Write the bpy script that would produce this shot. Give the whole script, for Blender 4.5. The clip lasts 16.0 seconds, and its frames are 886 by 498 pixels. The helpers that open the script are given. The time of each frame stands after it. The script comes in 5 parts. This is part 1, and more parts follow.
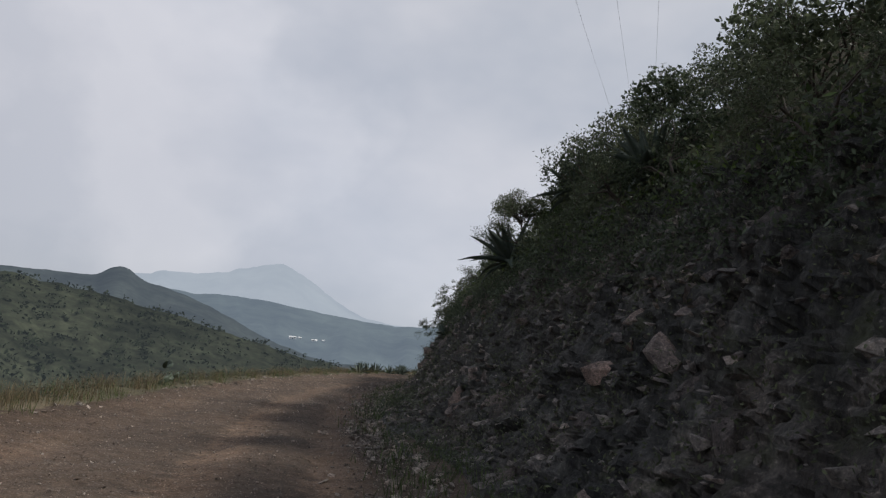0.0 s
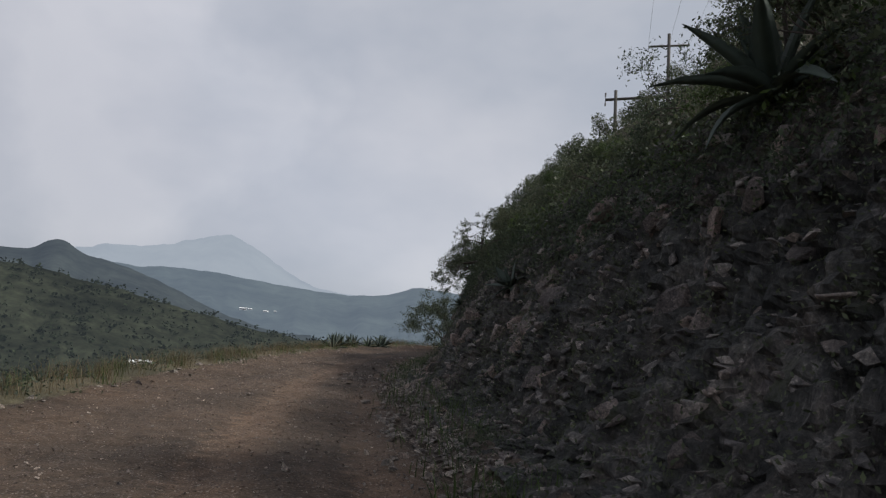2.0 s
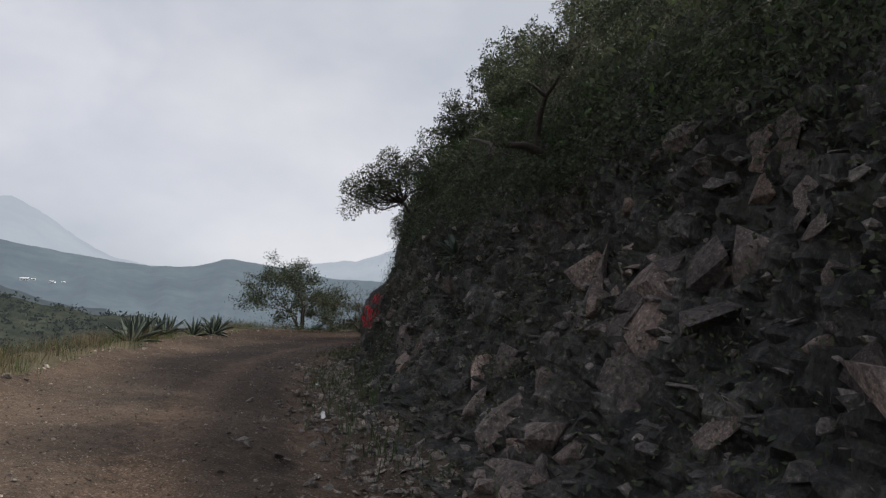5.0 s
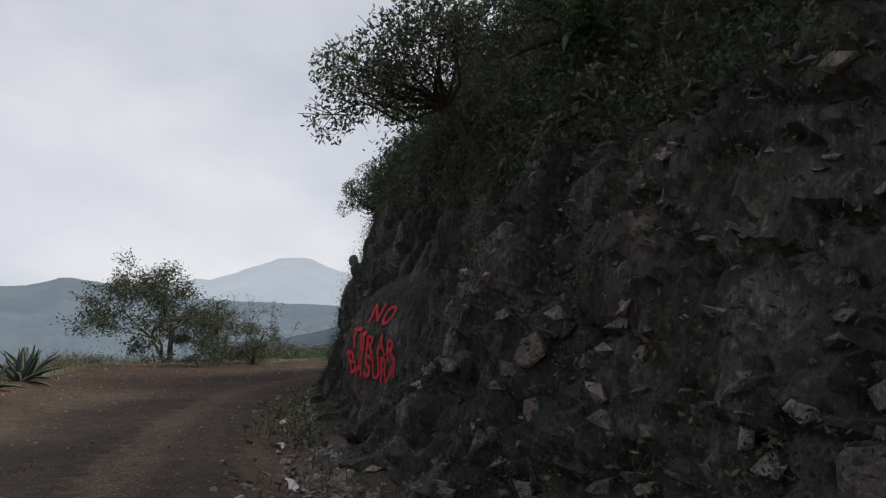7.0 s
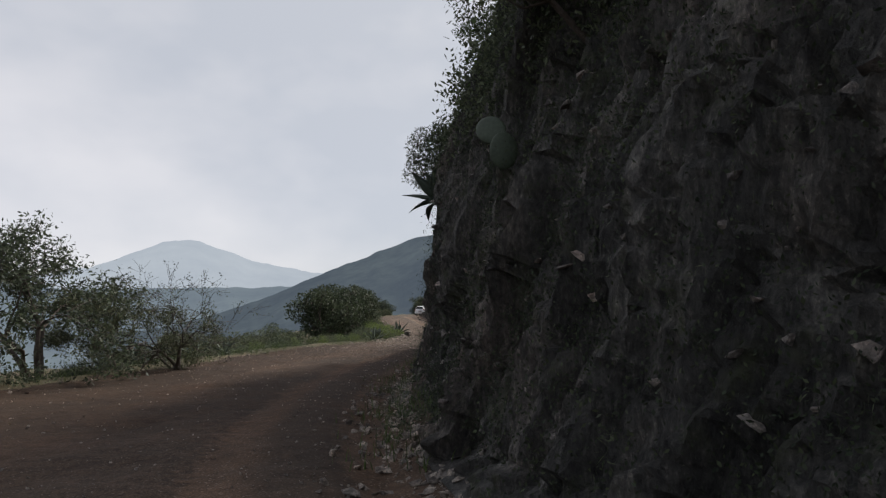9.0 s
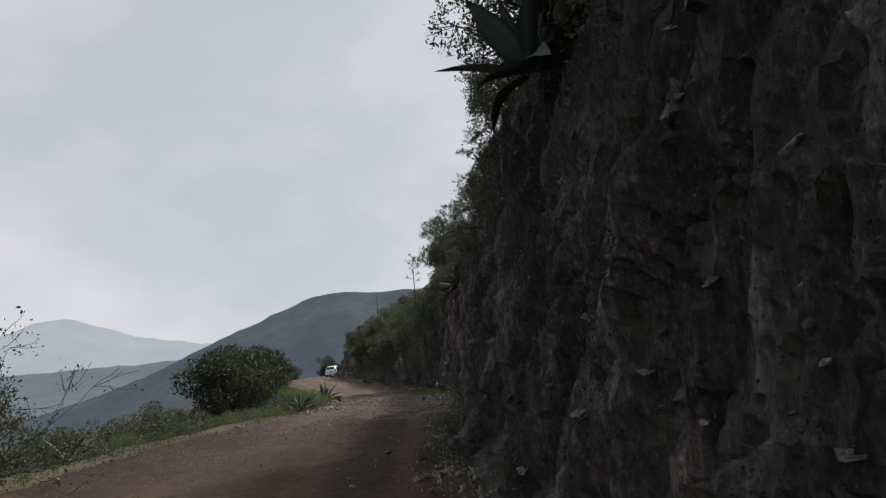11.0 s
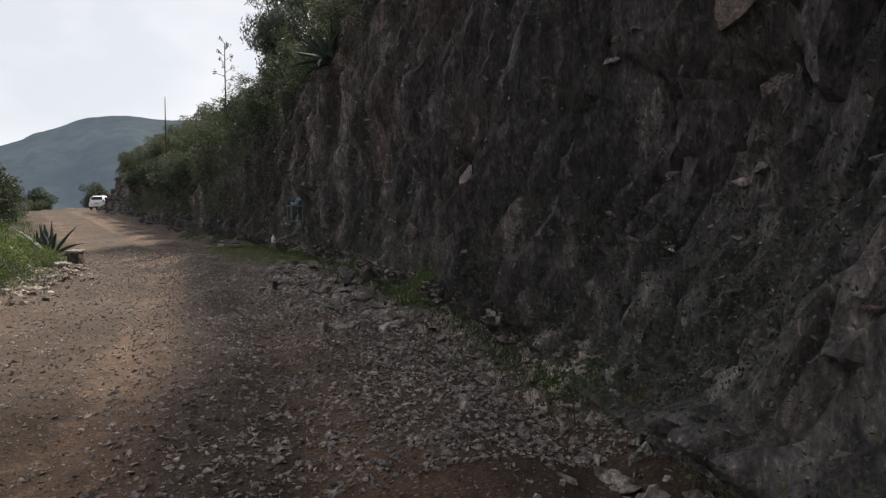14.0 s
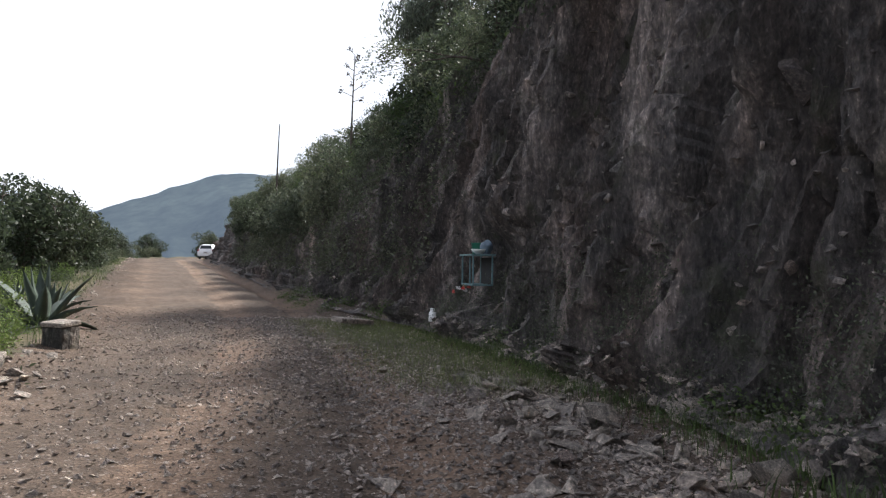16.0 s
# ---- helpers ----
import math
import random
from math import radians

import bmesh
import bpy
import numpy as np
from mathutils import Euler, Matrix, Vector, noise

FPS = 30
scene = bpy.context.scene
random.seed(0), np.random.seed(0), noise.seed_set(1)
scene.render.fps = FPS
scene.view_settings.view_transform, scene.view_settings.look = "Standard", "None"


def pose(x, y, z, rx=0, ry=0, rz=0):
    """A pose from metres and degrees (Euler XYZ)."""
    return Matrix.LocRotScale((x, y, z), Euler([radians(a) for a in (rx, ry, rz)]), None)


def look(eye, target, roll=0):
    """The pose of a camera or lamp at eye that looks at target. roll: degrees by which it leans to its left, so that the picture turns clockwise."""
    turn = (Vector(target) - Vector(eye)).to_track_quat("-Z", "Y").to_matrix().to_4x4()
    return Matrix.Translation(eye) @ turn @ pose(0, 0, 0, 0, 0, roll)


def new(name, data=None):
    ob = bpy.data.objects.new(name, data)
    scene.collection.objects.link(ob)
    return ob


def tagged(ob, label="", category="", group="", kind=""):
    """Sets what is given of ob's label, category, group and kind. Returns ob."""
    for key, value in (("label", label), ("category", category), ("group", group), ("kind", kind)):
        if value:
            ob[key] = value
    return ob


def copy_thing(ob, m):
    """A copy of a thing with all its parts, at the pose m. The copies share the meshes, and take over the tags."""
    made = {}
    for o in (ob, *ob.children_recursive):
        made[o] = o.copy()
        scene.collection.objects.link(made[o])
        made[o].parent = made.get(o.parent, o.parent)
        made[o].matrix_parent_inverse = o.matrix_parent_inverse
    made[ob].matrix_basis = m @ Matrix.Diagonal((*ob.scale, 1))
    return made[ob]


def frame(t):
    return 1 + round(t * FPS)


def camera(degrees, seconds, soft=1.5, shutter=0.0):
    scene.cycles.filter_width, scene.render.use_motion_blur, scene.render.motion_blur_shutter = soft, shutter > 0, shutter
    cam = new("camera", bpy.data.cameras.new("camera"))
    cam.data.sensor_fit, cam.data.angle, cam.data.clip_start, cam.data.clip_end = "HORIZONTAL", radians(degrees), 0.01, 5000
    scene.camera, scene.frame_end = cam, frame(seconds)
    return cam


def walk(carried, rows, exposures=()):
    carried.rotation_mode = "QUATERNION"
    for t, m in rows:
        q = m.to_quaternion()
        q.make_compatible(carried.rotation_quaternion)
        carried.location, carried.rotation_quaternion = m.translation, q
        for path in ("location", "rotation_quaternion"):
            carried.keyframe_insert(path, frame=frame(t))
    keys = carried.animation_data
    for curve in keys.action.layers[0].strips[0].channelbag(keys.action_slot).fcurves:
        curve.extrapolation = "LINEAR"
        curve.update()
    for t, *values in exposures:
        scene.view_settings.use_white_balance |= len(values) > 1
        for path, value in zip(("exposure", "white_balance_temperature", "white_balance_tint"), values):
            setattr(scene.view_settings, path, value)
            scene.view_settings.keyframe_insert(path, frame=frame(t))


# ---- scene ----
# ---- camera ----
cam = camera(63.2, 16.0, soft=1.3)
PATH = [
    (0.0, 0.434, 1.506, 1.479, 98.77, -4.83, -0.77),
    (0.5, -0.253, 4.457, 1.471, 100.54, -4.31, -2.65),
    (1.0, -0.842, 7.332, 1.387, 99.56, -3.40, -2.49),
    (1.5, -1.434, 10.281, 1.381, 99.22, -2.94, -4.23),
    (2.0, -1.868, 13.181, 1.352, 96.46, -3.32, -4.49),
    (2.5, -2.289, 16.116, 1.329, 93.12, -2.99, -8.14),
    (3.0, -2.617, 19.026, 1.281, 93.66, -4.04, -8.80),
    (3.5, -2.919, 21.925, 1.244, 93.61, -4.69, -11.35),
    (4.3, -3.149, 26.156, 1.284, 94.48, -4.02, -15.45),
    (5.1, -3.013, 30.037, 1.416, 95.35, -3.34, -19.54),
    (6.0, -2.685, 34.853, 1.479, 96.33, -2.58, -24.15),
    (6.5, -2.503, 37.836, 1.450, 95.63, -1.86, -29.49),
    (7.0, -2.259, 40.766, 1.429, 97.19, -2.30, -30.15),
    (7.5, -1.914, 43.655, 1.422, 94.67, -1.53, -29.68),
    (8.0, -1.288, 46.573, 1.471, 94.28, -0.80, -33.73),
    (8.8, -0.403, 50.870, 1.468, 94.92, 0.89, -37.46),
    (9.6, 0.656, 54.665, 1.383, 95.57, 2.57, -41.20),
    (10.5, 2.809, 58.788, 1.343, 96.30, 4.46, -45.40),
    (11.0, 4.440, 61.126, 1.368, 99.00, 6.34, -46.17),
    (11.5, 6.079, 63.508, 1.356, 99.16, 6.04, -52.57),
    (12.0, 7.824, 65.846, 1.391, 95.56, 3.56, -57.28),
    (12.5, 9.679, 67.988, 1.373, 95.09, 4.17, -60.57),
    (13.0, 11.630, 70.062, 1.407, 97.27, 2.49, -62.54),
    (13.5, 13.684, 72.056, 1.461, 91.57, 1.52, -60.72),
    (14.0, 15.790, 74.078, 1.433, 85.83, 1.79, -62.26),
    (14.5, 17.692, 75.952, 1.333, 88.51, -0.64, -57.60),
    (15.0, 19.579, 77.813, 1.301, 90.01, -0.27, -57.69),
    (15.5, 21.454, 79.778, 1.206, 89.53, -1.17, -55.01),
    (16.0, 23.131, 81.603, 1.179, 91.08, -0.76, -53.80),
]
EXPOSURES = [(0.0, -0.15, 6300, 10), (1.5, -0.36, 6220, 10), (2.5, -0.12, 6350, 10), (3.5, 0.0, 6450, 10), (6.0, 0.05, 6450, 10), (8.2, 0.15, 6500, 10), (9.3, 0.03, 6500, 10), (10.3, 0.0, 6500, 10), (11.8, 0.0, 6550, 10),
             (12.6, 0.12, 6650, 10), (13.4, 0.32, 6700, 10), (14.0, 0.5, 6700, 10), (14.5, 0.9, 6350, 10), (15.0, 1.02, 6300, 10), (16.0, 1.02, 6250, 10)]
walk(cam, [(t, pose(x, y, z, rx, ry, rz)) for t, x, y, z, rx, ry, rz in PATH], EXPOSURES)

# ---- sky and sun ----
SUN_AZ, SUN_EL = radians(80), radians(45)      # azimuth from +y towards +x
world = bpy.data.worlds.new("hazy_sky")
scene.world = world
world.use_nodes = True
wn, wl = world.node_tree.nodes, world.node_tree.links
wn.clear()
w_out, w_bg = wn.new("ShaderNodeOutputWorld"), wn.new("ShaderNodeBackground")
sky = wn.new("ShaderNodeTexSky")
sky.sky_type, sky.sun_disc = "NISHITA", False
sky.sun_elevation, sky.sun_rotation = SUN_EL, SUN_AZ
sky.dust_density, sky.air_density, sky.altitude = 4.0, 1.0, 1800
sky_gain = wn.new("ShaderNodeMix")
sky_gain.data_type, sky_gain.blend_type = "RGBA", "MULTIPLY"
sky_gain.inputs[0].default_value = 1.0
sky_gain.inputs[7].default_value = (0.085, 0.085, 0.085, 1)
wl.new(sky.outputs[0], sky_gain.inputs[6])
w_co = wn.new("ShaderNodeTexCoord")
w_map = wn.new("ShaderNodeMapping")
w_map.inputs["Scale"].default_value = (1.0, 1.0, 1.7)
w_map.inputs["Location"].default_value = (0.35, 0.1, 0.2)
w_noise = wn.new("ShaderNodeTexNoise")
w_noise.inputs["Scale"].default_value, w_noise.inputs["Detail"].default_value = 1.7, 5.0
w_noise.inputs["Roughness"].default_value = 0.52
wl.new(w_co.outputs["Generated"], w_map.inputs[0])
wl.new(w_map.outputs[0], w_noise.inputs["Vector"])
w_ramp = wn.new("ShaderNodeValToRGB")
w_ramp.color_ramp.elements[0].position, w_ramp.color_ramp.elements[1].position = 0.38, 0.62
w_ramp.color_ramp.elements[0].color = (0.54, 0.58, 0.65, 1)
w_ramp.color_ramp.elements[1].color = (0.80, 0.805, 0.84, 1)
wl.new(w_noise.outputs[0], w_ramp.inputs[0])
# forward-scattering haze: brighter towards the sun, dimmer away from it
w_dot = wn.new("ShaderNodeVectorMath")
w_dot.operation = "DOT_PRODUCT"
w_dot.inputs[1].default_value = (math.sin(SUN_AZ) * math.cos(SUN_EL), math.cos(SUN_AZ) * math.cos(SUN_EL), math.sin(SUN_EL))
wl.new(w_co.outputs["Generated"], w_dot.inputs[0])
w_glow = wn.new("ShaderNodeValToRGB")
e = w_glow.color_ramp.elements
e[0].position, e[0].color = 0.0, (0.30, 0.31, 0.34, 1)
e[1].position, e[1].color = 1.0, (1.18, 1.16, 1.12, 1)
k = e.new(0.585)
k.color = (0.98, 0.97, 0.98, 1)
k = e.new(0.70)
k.color = (1.06, 1.03, 1.01, 1)
k = e.new(0.87)
k.color = (1.13, 1.085, 1.035, 1)
w_half = wn.new("ShaderNodeMath")
w_half.operation = "MULTIPLY_ADD"
w_half.inputs[1].default_value = w_half.inputs[2].default_value = 0.5
wl.new(w_dot.outputs["Value"], w_half.inputs[0])
wl.new(w_half.outputs[0], w_glow.inputs[0])
# a heaped cloud over the valley, and smaller ones beside it
w_bank = wn.new("ShaderNodeTexNoise")
w_bank.inputs["Scale"].default_value, w_bank.inputs["Detail"].default_value, w_bank.inputs["Roughness"].default_value = 5.0, 6.0, 0.5
wl.new(w_co.outputs["Generated"], w_bank.inputs["Vector"])
w_near = wn.new("ShaderNodeVectorMath")
w_near.operation = "DISTANCE"
w_near.inputs[1].default_value = (math.sin(radians(-21)) * 0.96, math.cos(radians(-21)) * 0.96, 0.27)
wl.new(w_co.outputs["Generated"], w_near.inputs[0])
w_heap = wn.new("ShaderNodeMath")
w_heap.operation = "MULTIPLY_ADD"
w_heap.inputs[1].default_value = -1.7
wl.new(w_near.outputs["Value"], w_heap.inputs[0])
wl.new(w_bank.outputs[0], w_heap.inputs[2])
w_edge = wn.new("ShaderNodeValToRGB")
e = w_edge.color_ramp.elements
e[0].position, e[0].color = 0.08, (1, 1, 1, 1)
e[1].position, e[1].color = 0.42, (1.06, 1.05, 1.04, 1)
k = e.new(0.22)
k.color = (1.12, 1.105, 1.085, 1)
wl.new(w_heap.outputs[0], w_edge.inputs[0])
w_lit = wn.new("ShaderNodeMix")
w_lit.data_type, w_lit.blend_type = "RGBA", "MULTIPLY"
w_lit.inputs[0].default_value = 1.0
wl.new(w_ramp.outputs[0], w_lit.inputs[6])
wl.new(w_edge.outputs[0], w_lit.inputs[7])
w_cloud = wn.new("ShaderNodeMix")
w_cloud.data_type, w_cloud.blend_type = "RGBA", "MULTIPLY"
w_cloud.inputs[0].default_value = 1.0
wl.new(w_lit.outputs[2], w_cloud.inputs[6])
wl.new(w_glow.outputs[0], w_cloud.inputs[7])
# the haze is brightest low down and thins out overhead
w_sep = wn.new("ShaderNodeSeparateXYZ")
wl.new(w_co.outputs["Generated"], w_sep.inputs[0])
w_high = wn.new("ShaderNodeValToRGB")
w_high.color_ramp.elements[0].position, w_high.color_ramp.elements[0].color = 0.45, (1, 1, 1, 1)
w_high.color_ramp.elements[1].position, w_high.color_ramp.elements[1].color = 1.0, (0.55, 0.57, 0.62, 1)
wl.new(w_sep.outputs[2], w_high.inputs[0])
w_thin = wn.new("ShaderNodeMix")
w_thin.data_type, w_thin.blend_type = "RGBA", "MULTIPLY"
w_thin.inputs[0].default_value = 1.0
wl.new(w_cloud.outputs[2], w_thin.inputs[6])
wl.new(w_high.outputs[0], w_thin.inputs[7])
w_mix = wn.new("ShaderNodeMix")
w_mix.data_type = "RGBA"
w_mix.inputs[0].default_value = 0.84       # thin cloud over most of the sky
wl.new(sky_gain.outputs[2], w_mix.inputs[6])
wl.new(w_thin.outputs[2], w_mix.inputs[7])
wl.new(w_mix.outputs[2], w_bg.inputs[0])
w_bg.inputs[1].default_value = 1.0
wl.new(w_bg.outputs[0], w_out.inputs[0])

sun_data = bpy.data.lights.new("sun", "SUN")
sun_data.energy, sun_data.angle, sun_data.color = 4.0, radians(6), (1.0, 0.95, 0.87)
sun = new("sun", sun_data)
sun_way = Vector((math.sin(SUN_AZ) * math.cos(SUN_EL), math.cos(SUN_AZ) * math.cos(SUN_EL), math.sin(SUN_EL)))
sun.matrix_world = look(sun_way * 300, (0, 0, 0))

# ---- materials ----
def graph(name):
    m = bpy.data.materials.new(name)
    m.use_nodes = True
    n = m.node_tree.nodes
    return m, n, m.node_tree.links, n["Principled BSDF"]


def tex(n, l, kind, scale, src="Object", detail=6.0, stretch=(1, 1, 1), rough=0.6):
    co, mp = n.new("ShaderNodeTexCoord"), n.new("ShaderNodeMapping")
    mp.inputs["Scale"].default_value = stretch
    l.new(co.outputs[src], mp.inputs[0])
    t = n.new("ShaderNodeTexNoise" if kind == "noise" else "ShaderNodeTexVoronoi")
    t.inputs["Scale"].default_value = scale
    if kind == "noise":
        t.inputs["Detail"].default_value, t.inputs["Roughness"].default_value = detail, rough
    l.new(mp.outputs[0], t.inputs["Vector"])
    return t


def ramp(n, l, out, stops):
    r = n.new("ShaderNodeValToRGB")
    e = r.color_ramp.elements
    while len(e) < len(stops):
        e.new(0.5)
    for k, (p, c) in zip(e, stops):
        k.position, k.color = p, (*c, 1)
    l.new(out, r.inputs[0])
    return r


def mix(n, l, a, b, fac, blend="MIX"):
    k = n.new("ShaderNodeMix")
    k.data_type, k.blend_type = "RGBA", blend
    for sock, v in ((k.inputs[0], fac), (k.inputs[6], a), (k.inputs[7], b)):
        if isinstance(v, (int, float)):
            sock.default_value = v
        elif isinstance(v, tuple):
            sock.default_value = (*v, 1)
        else:
            l.new(v, sock)
    return k.outputs[2]


def bump(n, l, bsdf, heights, dist=0.02, strength=0.6):
    """heights: outputs, finest last; chained bumps."""
    prev = None
    for h, d in heights:
        b = n.new("ShaderNodeBump")
        b.inputs["Strength"].default_value, b.inputs["Distance"].default_value = strength, d
        l.new(h, b.inputs["Height"])
        if prev:
            l.new(prev, b.inputs["Normal"])
        prev = b.outputs[0]
    l.new(prev, bsdf.inputs["Normal"])


def mat_rock(name, dark, mid, warm, stretch=(1, 1, 1), moss=0.35, streaks=0.0, uneven=0.26, each=False):
    m, n, l, p = graph(name)
    big = tex(n, l, "noise", 0.9, stretch=stretch)
    fine = tex(n, l, "noise", 14, detail=9, stretch=stretch)
    spots = tex(n, l, "noise", 2.7, detail=5)
    grain = tex(n, l, "noise", 90, detail=3)
    c = ramp(n, l, big.outputs[0], [(0.3, dark), (0.52, mid), (0.72, warm)]).outputs[0]
    tint = ramp(n, l, fine.outputs[0], [(0.28, (0.42, 0.42, 0.44)), (0.72, (1.55, 1.48, 1.40))]).outputs[0]
    c = mix(n, l, c, tint, 1.0, "MULTIPLY")
    if streaks:
        run = tex(n, l, "noise", 2.4, detail=6, stretch=(1, 1, 0.10), rough=0.65)
        c = mix(n, l, c, ramp(n, l, run.outputs[0], [(0.36, (0.55, 0.54, 0.54)), (0.52, (0.95, 0.93, 0.92)), (0.66, (2.5, 2.4, 2.35))]).outputs[0], streaks, "MULTIPLY")
        rust = tex(n, l, "noise", 0.55, detail=4, stretch=(1, 1, 0.5))
        c = mix(n, l, c, ramp(n, l, rust.outputs[0], [(0.50, (1, 1, 1)), (0.66, (1.16, 1.02, 0.96))]).outputs[0], 1.0, "MULTIPLY")
    geo = n.new("ShaderNodeNewGeometry")
    chips = tex(n, l, "noise", 34, detail=4, stretch=stretch, rough=0.7)
    c = mix(n, l, c, ramp(n, l, chips.outputs[0], [(0.36, (0.70, 0.71, 0.72)), (0.50, (1.1, 1.1, 1.1)), (0.60, (1.45, 1.43, 1.40)), (0.68, (2.8, 2.7, 2.6))]).outputs[0], 0.9, "MULTIPLY")
    isl = ramp(n, l, geo.outputs["Random Per Island"], [(0.0, (1 - uneven, 1 - uneven, 1 - uneven * 0.95)), (1.0, (1 + uneven, 1 + uneven * 0.92, 1 + uneven * 0.8))]).outputs[0]
    c = mix(n, l, c, isl, 0.9, "MULTIPLY")
    if each:
        own = n.new("ShaderNodeObjectInfo")
        c = mix(n, l, c, ramp(n, l, own.outputs["Random"], [(0.0, (0.5, 0.5, 0.52)), (0.6, (1.05, 1.0, 0.98)), (1.0, (1.5, 1.32, 1.24))]).outputs[0], 1.0, "MULTIPLY")
    lichen = ramp(n, l, spots.outputs[0], [(0.56, (0, 0, 0)), (0.70, (1, 1, 1))]).outputs[0]
    amt = n.new("ShaderNodeMath")
    amt.operation = "MULTIPLY"
    amt.inputs[1].default_value = moss
    l.new(lichen, amt.inputs[0])
    c = mix(n, l, c, (0.075, 0.085, 0.04), amt.outputs[0])
    l.new(c, p.inputs["Base Color"])
    p.inputs["Roughness"].default_value = 0.85
    p.inputs["Specular IOR Level"].default_value = 0.3
    bump(n, l, p, [(fine.outputs[0], 0.08), (chips.outputs[0], 0.03), (grain.outputs[0], 0.012)], strength=0.8)
    return m


def mat_earth(name, a, b, c3, scale=0.5, stones=0.5, tracks=False):
    m, n, l, p = graph(name)
    big = tex(n, l, "noise", scale, detail=6)
    med = tex(n, l, "noise", 5, detail=8)
    vor = tex(n, l, "vor", 26)
    vor2 = tex(n, l, "vor", 75)
    c = ramp(n, l, big.outputs[0], [(0.32, a), (0.5, b), (0.68, c3)]).outputs[0]
    c = mix(n, l, c, ramp(n, l, med.outputs[0], [(0.3, (0.62, 0.6, 0.58)), (0.7, (1.3, 1.28, 1.25))]).outputs[0], 1.0, "MULTIPLY")
    # single pebbles: the cell's own colour inside a small radius
    peb = ramp(n, l, vor.outputs["Distance"], [(0.22, (1, 1, 1)), (0.34, (0, 0, 0))]).outputs[0]
    pick = ramp(n, l, vor.outputs["Color"], [(0.42, (0, 0, 0)), (0.62, (1, 1, 1))]).outputs[0]
    fac = mix(n, l, peb, pick, 1.0, "MULTIPLY")
    amt = n.new("ShaderNodeMath")
    amt.operation = "MULTIPLY"
    amt.inputs[1].default_value = stones
    l.new(fac, amt.inputs[0])
    c = mix(n, l, c, (0.40, 0.36, 0.32), amt.outputs[0])
    peb2 = ramp(n, l, vor2.outputs["Color"], [(0.2, (0.42, 0.42, 0.42)), (0.85, (1.85, 1.8, 1.74))]).outputs[0]
    c = mix(n, l, c, peb2, 0.55, "MULTIPLY")
    if tracks:
        # worn wheel tracks, pale with fine dust; coarse grey gravel towards the rock
        across = n.new("ShaderNodeAttribute")
        across.attribute_name = "across"
        sway = n.new("ShaderNodeMath")
        sway.operation = "MULTIPLY_ADD"
        sway.inputs[1].default_value = 0.7
        l.new(med.outputs[0], sway.inputs[0])
        l.new(across.outputs["Fac"], sway.inputs[2])
        wear = n.new("ShaderNodeMapRange")
        wear.inputs["From Min"].default_value, wear.inputs["From Max"].default_value = -4.0, 3.0
        l.new(sway.outputs[0], wear.inputs["Value"])
        dust = (1.40, 1.32, 1.25)
        worn = (0.86, 0.86, 0.86)
        grey = (0.80, 0.82, 0.85)
        band = ramp(n, l, wear.outputs[0], [(0.02, (0.66, 0.63, 0.60)), (0.18, (1.02, 0.98, 0.94)), (0.30, worn), (0.455, worn), (0.485, dust), (0.54, dust), (0.58, worn), (0.67, worn), (0.70, dust), (0.735, dust), (0.83, grey), (1.0, grey)]).outputs[0]
        c = mix(n, l, c, band, 1.0, "MULTIPLY")
        # middle stretch: damp red earth plus painted hill shade; last: pale grey broken stone
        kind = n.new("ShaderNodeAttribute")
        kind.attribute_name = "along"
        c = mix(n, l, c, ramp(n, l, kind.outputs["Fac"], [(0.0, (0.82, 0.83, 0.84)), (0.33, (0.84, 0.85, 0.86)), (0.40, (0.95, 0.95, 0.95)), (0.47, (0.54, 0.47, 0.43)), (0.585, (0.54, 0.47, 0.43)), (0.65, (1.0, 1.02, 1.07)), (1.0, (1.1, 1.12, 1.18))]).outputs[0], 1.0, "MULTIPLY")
    l.new(c, p.inputs["Base Color"])
    p.inputs["Roughness"].default_value = 0.92
    p.inputs["Specular IOR Level"].default_value = 0.2
    bump(n, l, p, [(med.outputs[0], 0.05), (vor.outputs["Distance"], 0.007), (vor2.outputs["Distance"], 0.005)], strength=0.8)
    return m


def mat_leaf(name, dark, light, rough=0.55, through_light=0.35):
    m, n, l, p = graph(name)
    geo, info = n.new("ShaderNodeNewGeometry"), n.new("ShaderNodeObjectInfo")
    c = ramp(n, l, geo.outputs["Random Per Island"], [(0.0, dark), (0.75, light), (1.0, tuple(min(1, v * 1.5) for v in light))]).outputs[0]
    tint = ramp(n, l, info.outputs["Random"], [(0.0, (0.8, 0.85, 0.8)), (1.0, (1.2, 1.12, 1.0))]).outputs[0]
    c = mix(n, l, c, tint, 1.0, "MULTIPLY")
    l.new(c, p.inputs["Base Color"])
    p.inputs["Roughness"].default_value = rough
    p.inputs["Specular IOR Level"].default_value = 0.25
    tr = n.new("ShaderNodeBsdfTranslucent")
    l.new(c, tr.inputs[0])
    ms = n.new("ShaderNodeMixShader")
    ms.inputs[0].default_value = through_light
    l.new(p.outputs[0], ms.inputs[1])
    l.new(tr.outputs[0], ms.inputs[2])
    l.new(ms.outputs[0], n["Material Output"].inputs[0])
    return m


def mat_plain(name, col, rough=0.6, metal=0.0, vary=0.25, scale=8.0):
    m, n, l, p = graph(name)
    t = tex(n, l, "noise", scale, detail=7)
    c = mix(n, l, col, ramp(n, l, t.outputs[0], [(0.3, (1 - vary,) * 3), (0.7, (1 + vary,) * 3)]).outputs[0], 1.0, "MULTIPLY")
    l.new(c, p.inputs["Base Color"])
    p.inputs["Roughness"].default_value, p.inputs["Metallic"].default_value = rough, metal
    bump(n, l, p, [(t.outputs[0], 0.004)], strength=0.4)
    return m


